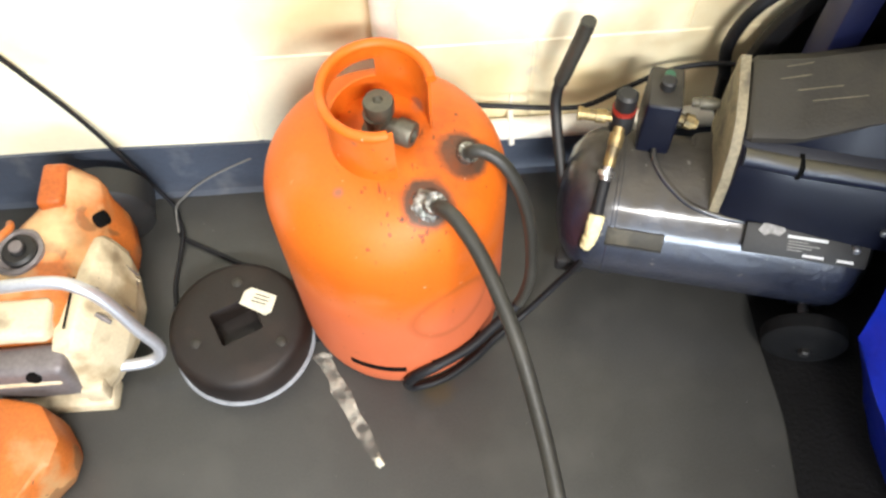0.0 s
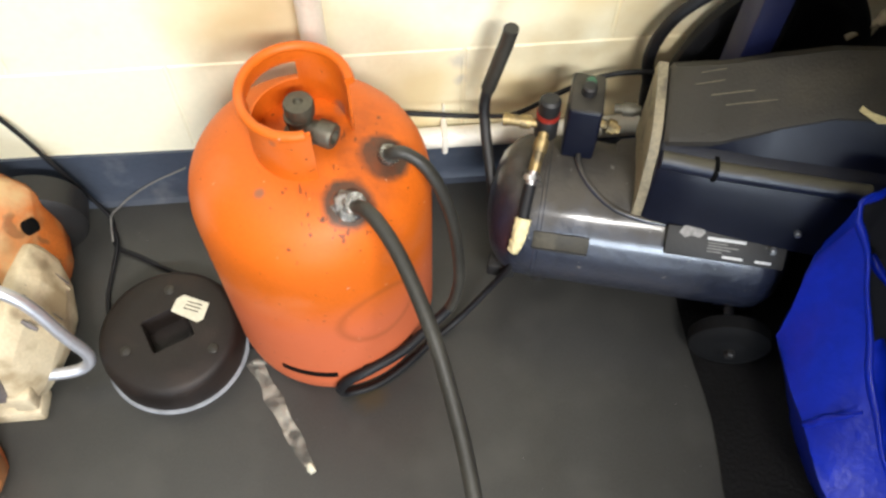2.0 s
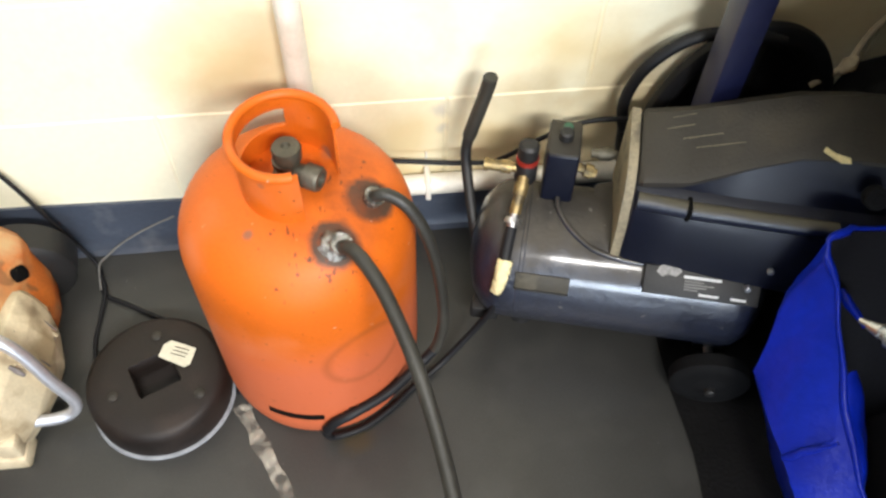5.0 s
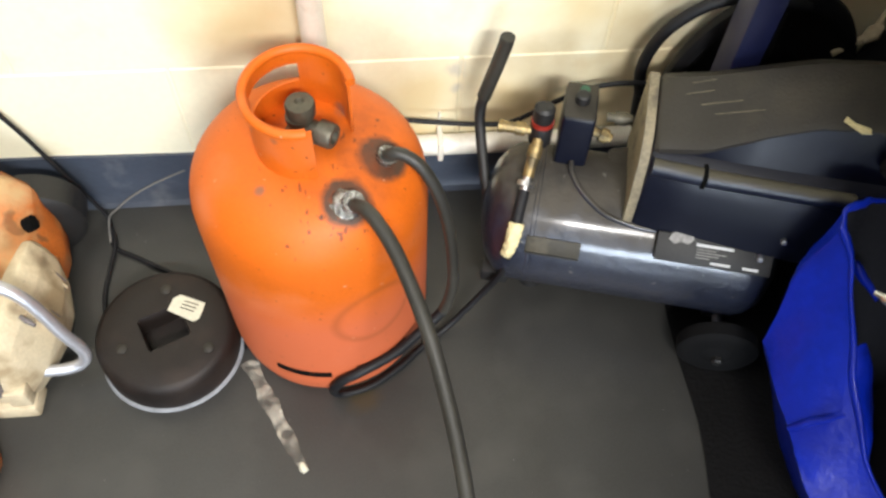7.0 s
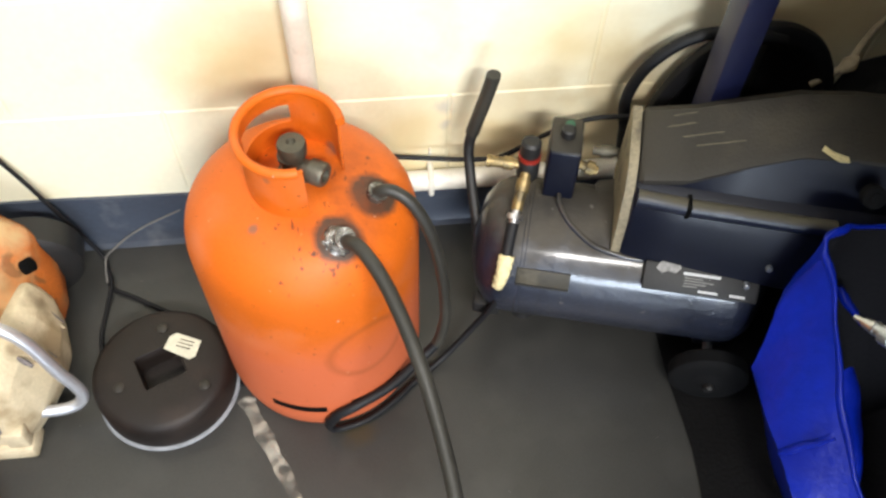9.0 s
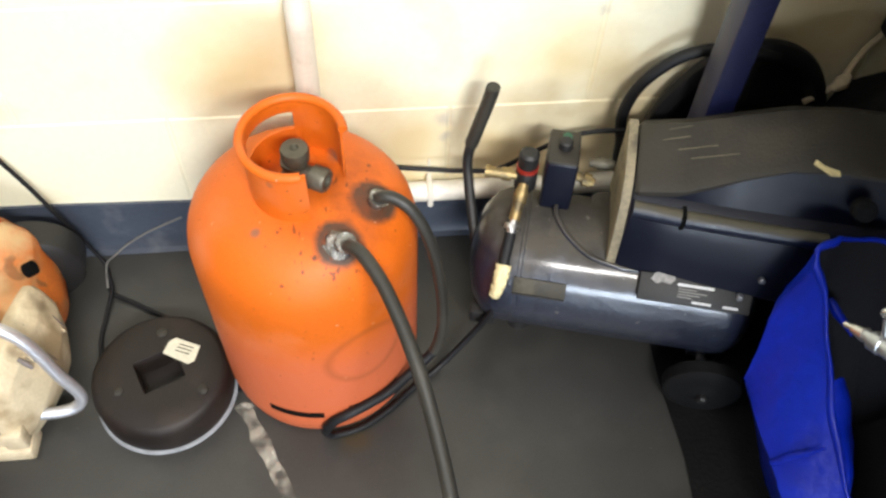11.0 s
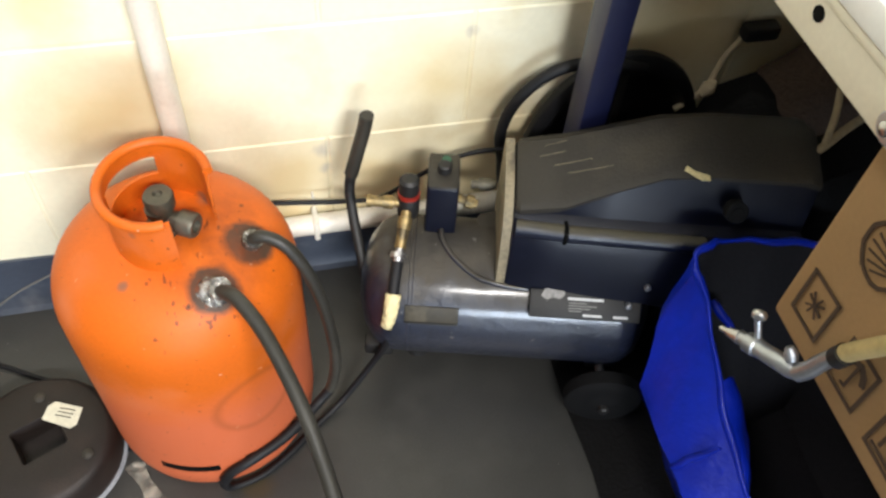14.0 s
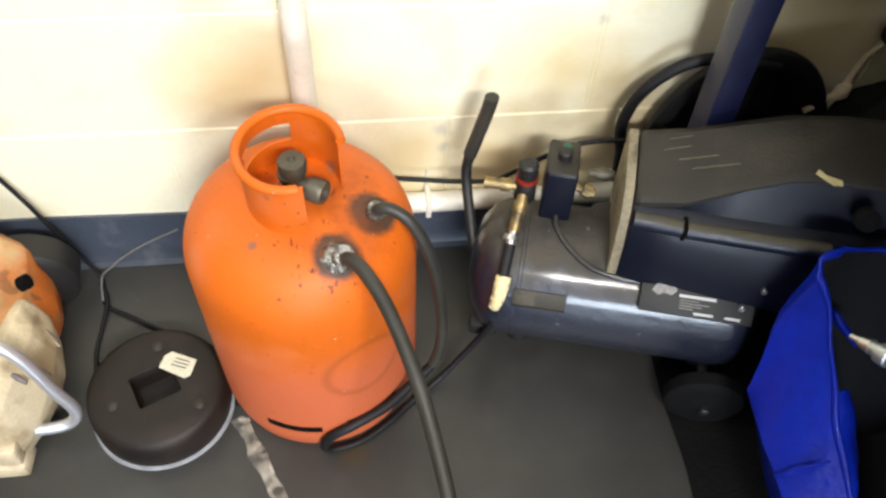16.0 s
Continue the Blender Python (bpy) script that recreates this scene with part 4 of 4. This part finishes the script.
part("tape_wrap", roughen(tube([(0.0295, -0.084, 0.254), (0.028, -0.096, 0.243), (0.0245, -0.108, 0.222), (0.022, -0.111, 0.208)], lambda s: 0.0115 - 0.004 * s * s, 14), 0.0025, 150), M_TAPE, comp, "torn cream tape wrap")
part("gauge_fitting", rod((0.115, 0.05, 0.325), (0.145, 0.046, 0.318), [(0, 0.007), (0.4, 0.007), (0.41, 0.011), (0.8, 0.011), (0.81, 0.007), (1, 0.007)], 8), M_BRASS, comp, "dull brass hexagon fitting")
part("relief_valve", rod((0.135, 0.075, 0.33), (0.172, 0.072, 0.336), [(0, 0.007), (0.3, 0.007), (0.31, 0.010), (0.7, 0.010), (1, 0.006)], 14), M_VALVE, comp)
part("pilot_pipe", tube([(0.094, 0.022, 0.285), (0.096, 0.004, 0.284), (0.106, -0.016, 0.280), (0.124, -0.035, 0.274), (0.155, -0.054, 0.266), (0.2, -0.062, 0.261), (0.23, -0.062, 0.260)], 0.0045, 10), M_TANK, comp)
# handle
part("handle_bar", tube([(0.008, -0.075, 0.10), (-0.004, -0.045, 0.145), (-0.03, 0.02, 0.21), (-0.048, 0.072, 0.255), (-0.053, 0.09, 0.29), (-0.046, 0.094, 0.33), (-0.034, 0.098, 0.385)], 0.0084, 16), M_BLACK, comp, "black steel pull handle")
part("handle_grip", tube([(-0.050, 0.093, 0.315), (-0.040, 0.096, 0.36), (-0.030, 0.099, 0.405), (-0.026, 0.1, 0.428), (-0.0255, 0.1, 0.433)], lambda s: 0.0108 if s < 0.93 else 0.0088, 18), M_HOSE, comp, "grey rubber grip")
part("handle_foot", block(-0.015, 0.03, -0.09, -0.06, 0.085, 0.115, 0.006), M_BLACK, comp)
# feet and wheel
for v in (-0.015, 0.075):
    part("foot", rod((0.07, v, 0.0), (0.07, v * 0.9, 0.085), [(0, 0.022), (0.25, 0.02), (0.3, 0.01), (1, 0.012)], 18), M_BLACK, comp, "black rubber foot")
for v in (-0.125, 0.13):
    wheel = part("wheel", rod((0.375, v - 0.017, 0.062), (0.375, v + 0.017, 0.062), [(0, 0.044), (0.05, 0.055), (0.2, 0.062), (0.8, 0.062), (0.95, 0.055), (1, 0.044)], 32), M_TYRE, comp, "black rubber wheel")
    part("hub", rod((0.375, v - 0.021, 0.062), (0.375, v + 0.021, 0.062), [(0, 0.012), (0.1, 0.026), (0.9, 0.026), (1, 0.012)], 20), M_TYRE, wheel)
    part("axle_nut", rod((0.375, v - 0.021, 0.062), (0.375, v - 0.031, 0.062), [(0, 0.009), (0.7, 0.009), (1, 0.006)], 6), M_BLACK, wheel, "dull black axle nut")
part("axle", rod((0.375, -0.125, 0.062), (0.375, 0.13, 0.062), [(0, 0.008), (1, 0.008)], 12), M_GUN, comp)
part("axle_bracket", block(0.35, 0.40, -0.07, 0.07, 0.056, 0.08, 0.004), M_TANK, comp)

# ---- cables along the wall ----
air = thing("air_line", "thin black air line running along the wall behind the compressor", "cable")
part("tube", tube([(0.60, 0.17, 0.30), (0.50, 0.185, 0.315), (0.43, 0.195, 0.30), (0.37, 0.2, 0.262), (0.31, 0.205, 0.216), (0.25, 0.215, 0.204), (0.18, 0.225, 0.203), (0.10, 0.228, 0.212), (0.04, 0.228, 0.215), (-0.02, 0.225, 0.2)], 0.0042, 12), M_BLACKHOSE, air)

# ---- hose reel by the post ----
coil = thing("hose_reel", "black plastic hose reel drum with a loose turn of hose", "hose reel", (0.70, 0.2, 0))
stand = Matrix.Translation((0, 0.02, 0.236)) @ pose(0, 0, 0, 90, 0, 0) @ Matrix.Diagonal((1, 1.42, 1, 1))
part("drum", lathe([(0.03, -0.02), (0.12, -0.02), (0.15, -0.014), (0.158, -0.004), (0.1605, 0.004), (0.159, 0.012), (0.152, 0.018), (0.142, 0.019), (0.136, 0.013), (0.125, 0.008), (0.06, 0.007), (0.052, 0.016), (0.03, 0.018)], 56, m=stand), M_BLACKHOSE, coil, "black dished drum side")
part("hub", lathe([(0.002, 0.0), (0.03, 0.0), (0.03, 0.026), (0.024, 0.03), (0.002, 0.03)], 24, m=stand), M_BLACK, coil)
for i in range(5):
    a = radians(72 * i + 20)
    part("spoke", block(0.05, 0.135, -0.006, 0.006, 0.006, 0.012, 0.002, m=stand @ pose(0, 0, 0, 0, 0, math.degrees(a))), M_BLACK, coil)
part("loose_turn", tube([(-0.195, -0.012, 0.29), (-0.2, 0.0, 0.33), (-0.19, 0.003, 0.38), (-0.165, 0.004, 0.42), (-0.125, 0.003, 0.452), (-0.08, 0.0, 0.463), (-0.03, 0.0, 0.455), (0.02, 0.0, 0.44)], 0.0095, 14), M_BLACKHOSE, coil, "loose end of hose")
part("loose_tail", tube([(-0.195, -0.012, 0.29), (-0.185, -0.01, 0.22), (-0.15, 0.0, 0.14), (-0.1, 0.0, 0.06)], 0.0095, 12), M_BLACKHOSE, coil)

# ---- workbench ----
bench = thing("workbench", "white-topped steel workbench with off-white apron and blue legs", "workbench", (0.578, 0, 0))
part("worktop", block(-0.006, 1.15, -1.3, 0.24, 0.902, 0.93, 0.004), M_TOP, bench, "white laminate worktop")
apron = part("apron", block(0.0, 0.03, -1.25, 0.236, 0.848, 0.901, 0.004, 3), M_BENCH, bench, "off-white steel apron with bolt holes")
part("apron_lip", block(-0.004, 0.002, -1.25, 0.236, 0.892, 0.9015, 0.0025), M_BENCH, bench)
part("apron_front", block(0.03, 1.13, -1.28, -1.25, 0.848, 0.901, 0.004), M_BENCH, bench)
washer = part("washer", rod((0.001, -0.356, 0.865), (-0.003, -0.356, 0.865), [(0, 0.0135), (0.7, 0.0135), (1, 0.012)], 28), M_GUN, bench, "plain steel washer")
part("bolt_head", rod((-0.003, -0.356, 0.865), (-0.0075, -0.356, 0.865), [(0, 0.006), (0.7, 0.006), (1, 0.004)], 16), M_CHROME, washer)
part("bolt_hole", rod((0.004, -0.239, 0.878), (-0.0012, -0.239, 0.878), [(0, 0.0068), (1, 0.0068)], 20), M_DARK, bench, "empty bolt hole")
for x, y in ((0.005, 0.105), (1.07, 0.105), (0.005, -1.2), (1.07, -1.2)):
    leg = part("leg", block(x, x + 0.042, y, y + 0.05, 0.006, 0.848, 0.004), M_POST, bench, "blue painted box-section leg")
    part("foot_pad", block(x - 0.005, x + 0.047, y - 0.005, y + 0.055, 0.0, 0.008, 0.002), M_BLACK, leg)
part("shelf", block(0.075, 1.11, -1.24, -0.3, 0.535, 0.551, 0.003), M_POST, bench, "blue steel lower shelf")

# ---- cardboard box on the shelf ----
box = thing("cardboard_box", "brown cardboard box with dark printed handling marks on the bench shelf", "cardboard box", (0.635, -0.31, 0.552))
carton = part("carton", block(0, 0.36, -0.42, 0.0, 0.0, 0.27, 0.006, 3), M_CARD, box)
part("seam", block(-0.0008, 0.001, -0.42, 0, 0.268, 0.2705, 0), M_PRINT, carton)


def on_face(y, z, turn=0):
    """A flat mark's pose on the box's side: its x runs along -y, its y upwards."""
    return Matrix.Translation((-0.0016, y, z)) @ Matrix(((0, 0, -1, 0), (-1, 0, 0, 0), (0, 1, 0, 0), (0, 0, 0, 1))) @ pose(0, 0, 0, 0, 0, turn)


def ribbon(points, w, h, closed=True):
    """A flat printed line of even width along points, mitred at the bends."""
    p = [Vector((*q, 0)) for q in points]
    k = len(p)
    loops = []
    for i in range(k):
        a = p[i - 1] if closed or i else p[i]
        b = p[(i + 1) % k] if closed or i < k - 1 else p[i]
        d1, d2 = (p[i] - a), (b - p[i])
        d1 = d1.normalized() if d1.length else d2.normalized()
        d2 = d2.normalized() if d2.length else d1
        side = Vector((-d1.y - d2.y, d1.x + d2.x, 0)).normalized()
        far = w / 2 / max(0.4, side.dot(Vector((-d2.y, d2.x, 0))))
        q0, q1 = p[i] - far * side, p[i] + far * side
        loops.append([(q0.x, q0.y, 0), (q1.x, q1.y, 0), (q1.x, q1.y, h), (q0.x, q0.y, h)])
    if closed:
        bm = rings(loops + [loops[0]], caps=False)
        bmesh.ops.remove_doubles(bm, verts=bm.verts, dist=1e-6)
        return bm
    return rings(loops)


def printed(name, bm, y, z, turn, parent):
    bmesh.ops.transform(bm, matrix=on_face(y, z, turn), verts=bm.verts)
    return part(name, bm, M_PRINT, parent, smooth=False)


def handling_mark(y, z, lines):
    frame_ = printed("mark_frame", ribbon([(-0.0215, -0.0295), (0.0215, -0.0295), (0.0215, 0.0295), (-0.0215, 0.0295)], 0.0042, 0.0008), y, z, 0, carton)
    tagged(frame_, "dark printed handling mark")
    for k, (pts, w) in enumerate(lines):
        printed("mark_line", ribbon(pts, w, 0.0008 + 0.0002 * k, False), y, z, 0, frame_)


handling_mark(-0.042, 0.065, [([(-0.012, 0.004), (0.012, -0.004)], 0.003), ([(-0.004, -0.014), (0.004, 0.014)], 0.002), ([(-0.010, -0.010), (0.010, 0.010)], 0.0018), ([(-0.008, 0.012), (0.008, -0.012)], 0.0018)])
handling_mark(-0.117, 0.06, [([(-0.014, 0.002), (-0.008, 0.014), (0.002, 0.018), (0.010, 0.012), (0.014, 0.002)], 0.007), ([(0.0, 0.014), (0.0, -0.018), (-0.006, -0.020)], 0.003)])
handling_mark(-0.187, 0.058, [([(-0.008, -0.016), (-0.008, 0.016)], 0.004), ([(-0.014, 0.009), (-0.008, 0.019), (-0.002, 0.009)], 0.004), ([(0.009, -0.016), (0.009, 0.016)], 0.004), ([(0.003, 0.009), (0.009, 0.019), (0.015, 0.009)], 0.004), ([(-0.016, -0.021), (0.016, -0.021)], 0.003)])
edge_ = [(0.011, -0.031), (0.015, -0.022)]
for i in range(13):
    a = radians(-25 + 230 * i / 12)
    edge_.append(((0.032 + 0.001 * (i % 2)) * math.cos(a), (0.028 + 0.001 * (i % 2)) * math.sin(a) + 0.002))
edge_ += [(-0.015, -0.022), (-0.011, -0.031)]
fan = tagged(printed("fan_mark", ribbon(edge_, 0.0042, 0.0008), -0.072, 0.178, 90, carton), "dark printed fan-shaped mark")
for a in (18, 42, 66, 90, 114, 138, 162):
    c, s_ = math.cos(radians(a)), math.sin(radians(a))
    printed("fan_rib", ribbon([(0.007 * c, -0.018 + 0.004 * s_), (0.026 * c, 0.0215 * s_ + 0.001)], 0.0021, 0.0008, False), -0.072, 0.178, 90, fan)

# ---- air gun hanging by the box ----
gun = thing("air_gun", "silver air blow gun on a yellowed hose hanging by the box", "air gun")
tip, mid, elb, end = Vector((0.57, -0.323, 0.551)), Vector((0.585, -0.360, 0.572)), Vector((0.598, -0.405, 0.591)), Vector((0.606, -0.421, 0.648))
part("nozzle", rod(tip, tip + 0.55 * (mid - tip), [(0, 0.003), (0.35, 0.0035), (0.4, 0.005), (0.7, 0.0065), (1, 0.008)], 16), M_CHROME, gun, "chrome nozzle")
part("barrel", rod(tip + 0.55 * (mid - tip), elb, [(0, 0.007), (0.12, 0.0075), (0.13, 0.0105), (0.3, 0.0105), (0.32, 0.009), (0.9, 0.0098), (1, 0.008)], 18), M_GUN, gun)
part("grip", tube([elb, elb + Vector((0.003, -0.006, 0.016)), elb.lerp(end, 0.6), end], lambda s: 0.0092 - 0.0015 * s, 16), M_GUN, gun)
part("trigger", tube([mid + Vector((0, 0.004, 0.008)), mid + Vector((-0.002, 0.014, 0.026))], 0.0035, 10, 3), M_GUN, gun)
part("trigger_pad", rod(mid + Vector((-0.004, 0.013, 0.03)), mid + Vector((0.0, 0.018, 0.032)), [(0, 0.0065), (0.2, 0.0075), (0.8, 0.0075), (1, 0.0065)], 18), M_CHROME, gun, "round thumb lever")
part("coupler", rod(elb + Vector((-0.003, 0.01, 0.006)), elb + Vector((-0.005, 0.020, 0.016)), [(0, 0.006), (0.5, 0.007), (1, 0.004)], 14), M_GUN, gun)
part("hose_clamp", rod(end - Vector((0, 0, 0.006)), end + Vector((0.0, -0.004, 0.008)), [(0, 0.0105), (1, 0.0105)], 16), M_BLACK, gun, "black hose clamp")
part("hose", tube([end, (0.607, -0.435, 0.68), (0.608, -0.46, 0.732), (0.61, -0.5, 0.80), (0.614, -0.56, 0.846)], 0.0085, 14), M_HOSEY, gun, "yellowed clear hose")

# ---- blue sack ----
sack = thing("blue_sack", "open blue plastic sack with a black lining, slumped on the floor", "plastic sack", (0.80, -0.31, 0))


# corners round the sack: foot, widest fold and rim of each
CORNERS = [
    ((0.75, -0.20, 0.0), (0.690, -0.136, 0.330), (0.702, -0.122, 0.417)),
    ((0.72, -0.20, 0.0), (0.650, -0.144, 0.345), (0.668, -0.133, 0.412)),
    ((0.71, -0.21, 0.0), (0.632, -0.170, 0.300), (0.664, -0.155, 0.402)),
    ((0.70, -0.24, 0.0), (0.611, -0.212, 0.213), (0.674, -0.186, 0.382)),
    ((0.69, -0.33, 0.0), (0.613, -0.330, 0.198), (0.676, -0.296, 0.285)),
    ((0.70, -0.42, 0.0), (0.624, -0.412, 0.176), (0.694, -0.402, 0.215)),
    ((0.75, -0.56, 0.0), (0.690, -0.590, 0.140), (0.735, -0.560, 0.190)),
    ((0.92, -0.56, 0.0), (0.960, -0.590, 0.140), (0.930, -0.560, 0.215)),
    ((0.94, -0.33, 0.0), (1.000, -0.330, 0.200), (0.965, -0.330, 0.300)),
    ((0.93, -0.20, 0.0), (0.960, -0.170, 0.230), (0.930, -0.135, 0.370)),
    ((0.80, -0.20, 0.0), (0.800, -0.150, 0.270), (0.800, -0.128, 0.398)),
]
HOME = Vector((0.80, -0.31, 0.0))


def sack_row(height, inset=0.0, drop=0.0, steps=9):
    """A loop round the sack: height 0 at the foot, 1 at the widest fold, 2 at the rim."""
    keys = []
    for foot_, fold_, rim_ in CORNERS:
        a, b, c = Vector(foot_), Vector(fold_), Vector(rim_)
        q = a.lerp(b, height) if height <= 1 else b.lerp(c, height - 1)
        q = q - HOME
        flat = Vector((q.x, q.y, 0))
        keys.append(q - inset * flat.normalized() - Vector((0, 0, drop)))
    out = []
    k = len(keys)
    for i in range(k):
        for t in range(steps):
            q = keys[i].lerp(keys[(i + 1) % k], t / steps)
            wave = 0.006 * noise.noise((q.x * 19, q.y * 19, q.z * 11)) + 0.004 * abs(noise.noise((q.x * 43, q.y * 43, q.z * 30)))
            flat = Vector((q.x, q.y, 0)).normalized()
            out.append(q + wave * flat + Vector((0, 0, 0.5 * wave if height > 1.9 else 0)))
    return out


outside = [sack_row(h) for h in (0, 0.3, 0.6, 0.85, 0.97, 1.0, 1.04, 1.15, 1.35, 1.6, 1.85, 2.0)]
part("outside", rings(outside, caps=False), M_BLUE, sack, "bright blue outside")
lining = [sack_row(2.0, 0.003, 0.003), sack_row(1.9, 0.008, 0.01), sack_row(1.5, 0.016, 0.02), sack_row(1.1, 0.03, 0.03), sack_row(0.7, 0.05, 0.02), sack_row(0.45, 0.08, 0.02)]
part("lining", rings(lining[::-1], caps="start"), M_LINING, sack, "black lining")
part("rim_fold", tube(sack_row(2.0)[::2], lambda s: 0.0042 + 0.0015 * math.sin(37 * s), 10, 2, True), M_BLUE, sack)


def sack_fold(points, wide):
    path = [Vector(q) - HOME for q in points]
    part("fold", roughen(tube(path, lambda s: 0.002 + wide * math.sin(math.pi * min(1, s + 0.12)), 12), 0.003, 45), M_BLUE, sack, "creased blue fold")


sack_fold([(0.616, -0.333, 0.196), (0.636, -0.338, 0.224), (0.662, -0.344, 0.262)], 0.004)
sack_fold([(0.708, -0.162, 0.332), (0.716, -0.186, 0.325), (0.726, -0.214, 0.318)], 0.005)
# the edge turned in over the lining
flap = []
for i in range(19):
    s_ = i / 18
    top = Vector((0.675 + 0.03 * max(0, s_ - 0.3), -0.275 - 0.17 * s_, 0.305 - 0.115 * s_ - 0.02 * min(1, 4 * s_)))
    row = []
    for k in range(9):
        r = k / 8
        wide = 0.085 * (1 - 0.5 * s_) * (0.35 + 0.65 * math.sin(math.pi * min(1, 0.12 + s_)))
        q = top + Vector((wide * r, 0.02 * r, 0.012 * math.sin(3 * r) - 0.06 * r * r))
        q.z += 0.012 * noise.noise((q.x * 24, q.y * 15, 2.0)) + 0.006 * abs(noise.noise((q.x * 55, q.y * 40, 5.0)))
        row.append(q - HOME)
    flap.append(row)
part("turned_edge", rings(flap, closed=False, caps=False), M_BLUE, sack, "crumpled blue edge turned inwards")

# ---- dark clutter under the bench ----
# black sheet added where the floor goes black along the bench edge
mat_ = thing("black_sheet", "thin crumpled black sheet added over the dark floor under the workbench", "plastic sheet", (0.83, -0.3, 0))
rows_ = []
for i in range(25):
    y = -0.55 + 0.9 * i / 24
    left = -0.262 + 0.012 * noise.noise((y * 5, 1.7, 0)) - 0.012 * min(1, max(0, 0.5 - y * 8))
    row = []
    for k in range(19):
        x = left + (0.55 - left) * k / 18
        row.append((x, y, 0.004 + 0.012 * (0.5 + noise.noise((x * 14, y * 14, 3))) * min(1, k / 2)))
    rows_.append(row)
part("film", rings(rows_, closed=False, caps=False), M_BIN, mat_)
# black heap added to fill the dark space and hold up the hook
heap = thing("black_heap", "crumpled black heap added under the workbench", "bin bag", (1.02, 0.08, 0))
loops = [rounded(0, 0, hx, hy, 0.06, z, 8) for hx, hy, z in ((0.14, 0.10, 0), (0.2, 0.14, 0.04), (0.21, 0.15, 0.2), (0.2, 0.14, 0.34), (0.15, 0.11, 0.41), (0.06, 0.05, 0.43))]
bm = rings(loops)
bmesh.ops.subdivide_edges(bm, edges=bm.edges[:], cuts=1, use_grid_fill=True)
part("film", roughen(roughen(bm, 0.03, 9, 4), 0.012, 30, 2), M_BIN, heap)
hook = thing("forked_hook", "beige forked wooden hook lying on the black heap", "hook")
part("shaft", tube([(0.83, -0.05, 0.47), (0.88, -0.035, 0.475), (0.93, -0.01, 0.478), (1.0, 0.03, 0.46)], 0.006, 10), M_TWINE, hook)
part("prong", tube([(0.885, -0.033, 0.476), (0.91, 0.0, 0.50), (0.925, 0.03, 0.52)], 0.005, 10), M_TWINE, hook)
cord = thing("hanging_cord", "beige cord hanging from a black wall clip", "cord")
part("strand", tube([(0.80, 0.205, 0.34), (0.85, 0.215, 0.368), (0.872, 0.232, 0.39), (0.885, 0.238, 0.42), (0.905, 0.24, 0.45)], 0.005, 8), M_TWINE, cord)
part("knot", roughen(rod((0.842, 0.21, 0.36), (0.87, 0.222, 0.378), [(0, 0.006), (0.5, 0.013), (1, 0.006)], 12), 0.003, 90), M_TWINE, cord)
part("clip", block(0.895, 0.955, 0.222, 0.25, 0.448, 0.475, 0.006), M_BLACK, cord, "black wall clip")
brown = thing("brown_sack", "dark brown woven sack in the shade against the wall", "sack", (1.06, 0.13, 0))
loops = [rounded(0, 0, hx, hy, 0.05, z, 8) for hx, hy, z in ((0.12, 0.07, 0.0), (0.15, 0.09, 0.05), (0.16, 0.10, 0.25), (0.15, 0.09, 0.43), (0.09, 0.06, 0.50), (0.04, 0.03, 0.51))]
bm = rings(loops)
bmesh.ops.subdivide_edges(bm, edges=bm.edges[:], cuts=1, use_grid_fill=True)
part("cloth", roughen(bm, 0.02, 12, 7), M_SACK, brown)

# ---- wall blocks ----
COURSE, LONG = 0.2175, 0.45
meshes = {}


def wall_block(x0, x1, z0, z1):
    key = (round(x1 - x0, 4), round(z1 - z0, 4))
    if key not in meshes:
        bm = block(0, key[0], -0.0025, 0.05, 0, key[1], 0.0022, 1)
        me = bpy.data.meshes.new("block")
        bm.to_mesh(me)
        bm.free()
        me.materials.append(M_WALL)
        meshes[key] = me
    ob = new("block", meshes[key])
    ob.parent = wall
    ob.location = (x0, WY + 0.004, z0)


for k in range(-1, 6):
    z0 = 0.102 + COURSE * k
    shift = 0.455 if k % 2 else 0.23
    for i in range(-6, 6):
        xa = shift + LONG * i
        if xa + LONG > X1 or xa < X0:
            continue
        wall_block(xa + 0.002, xa + LONG - 0.002, max(z0, 0.0) + 0.002, z0 + COURSE - 0.002)
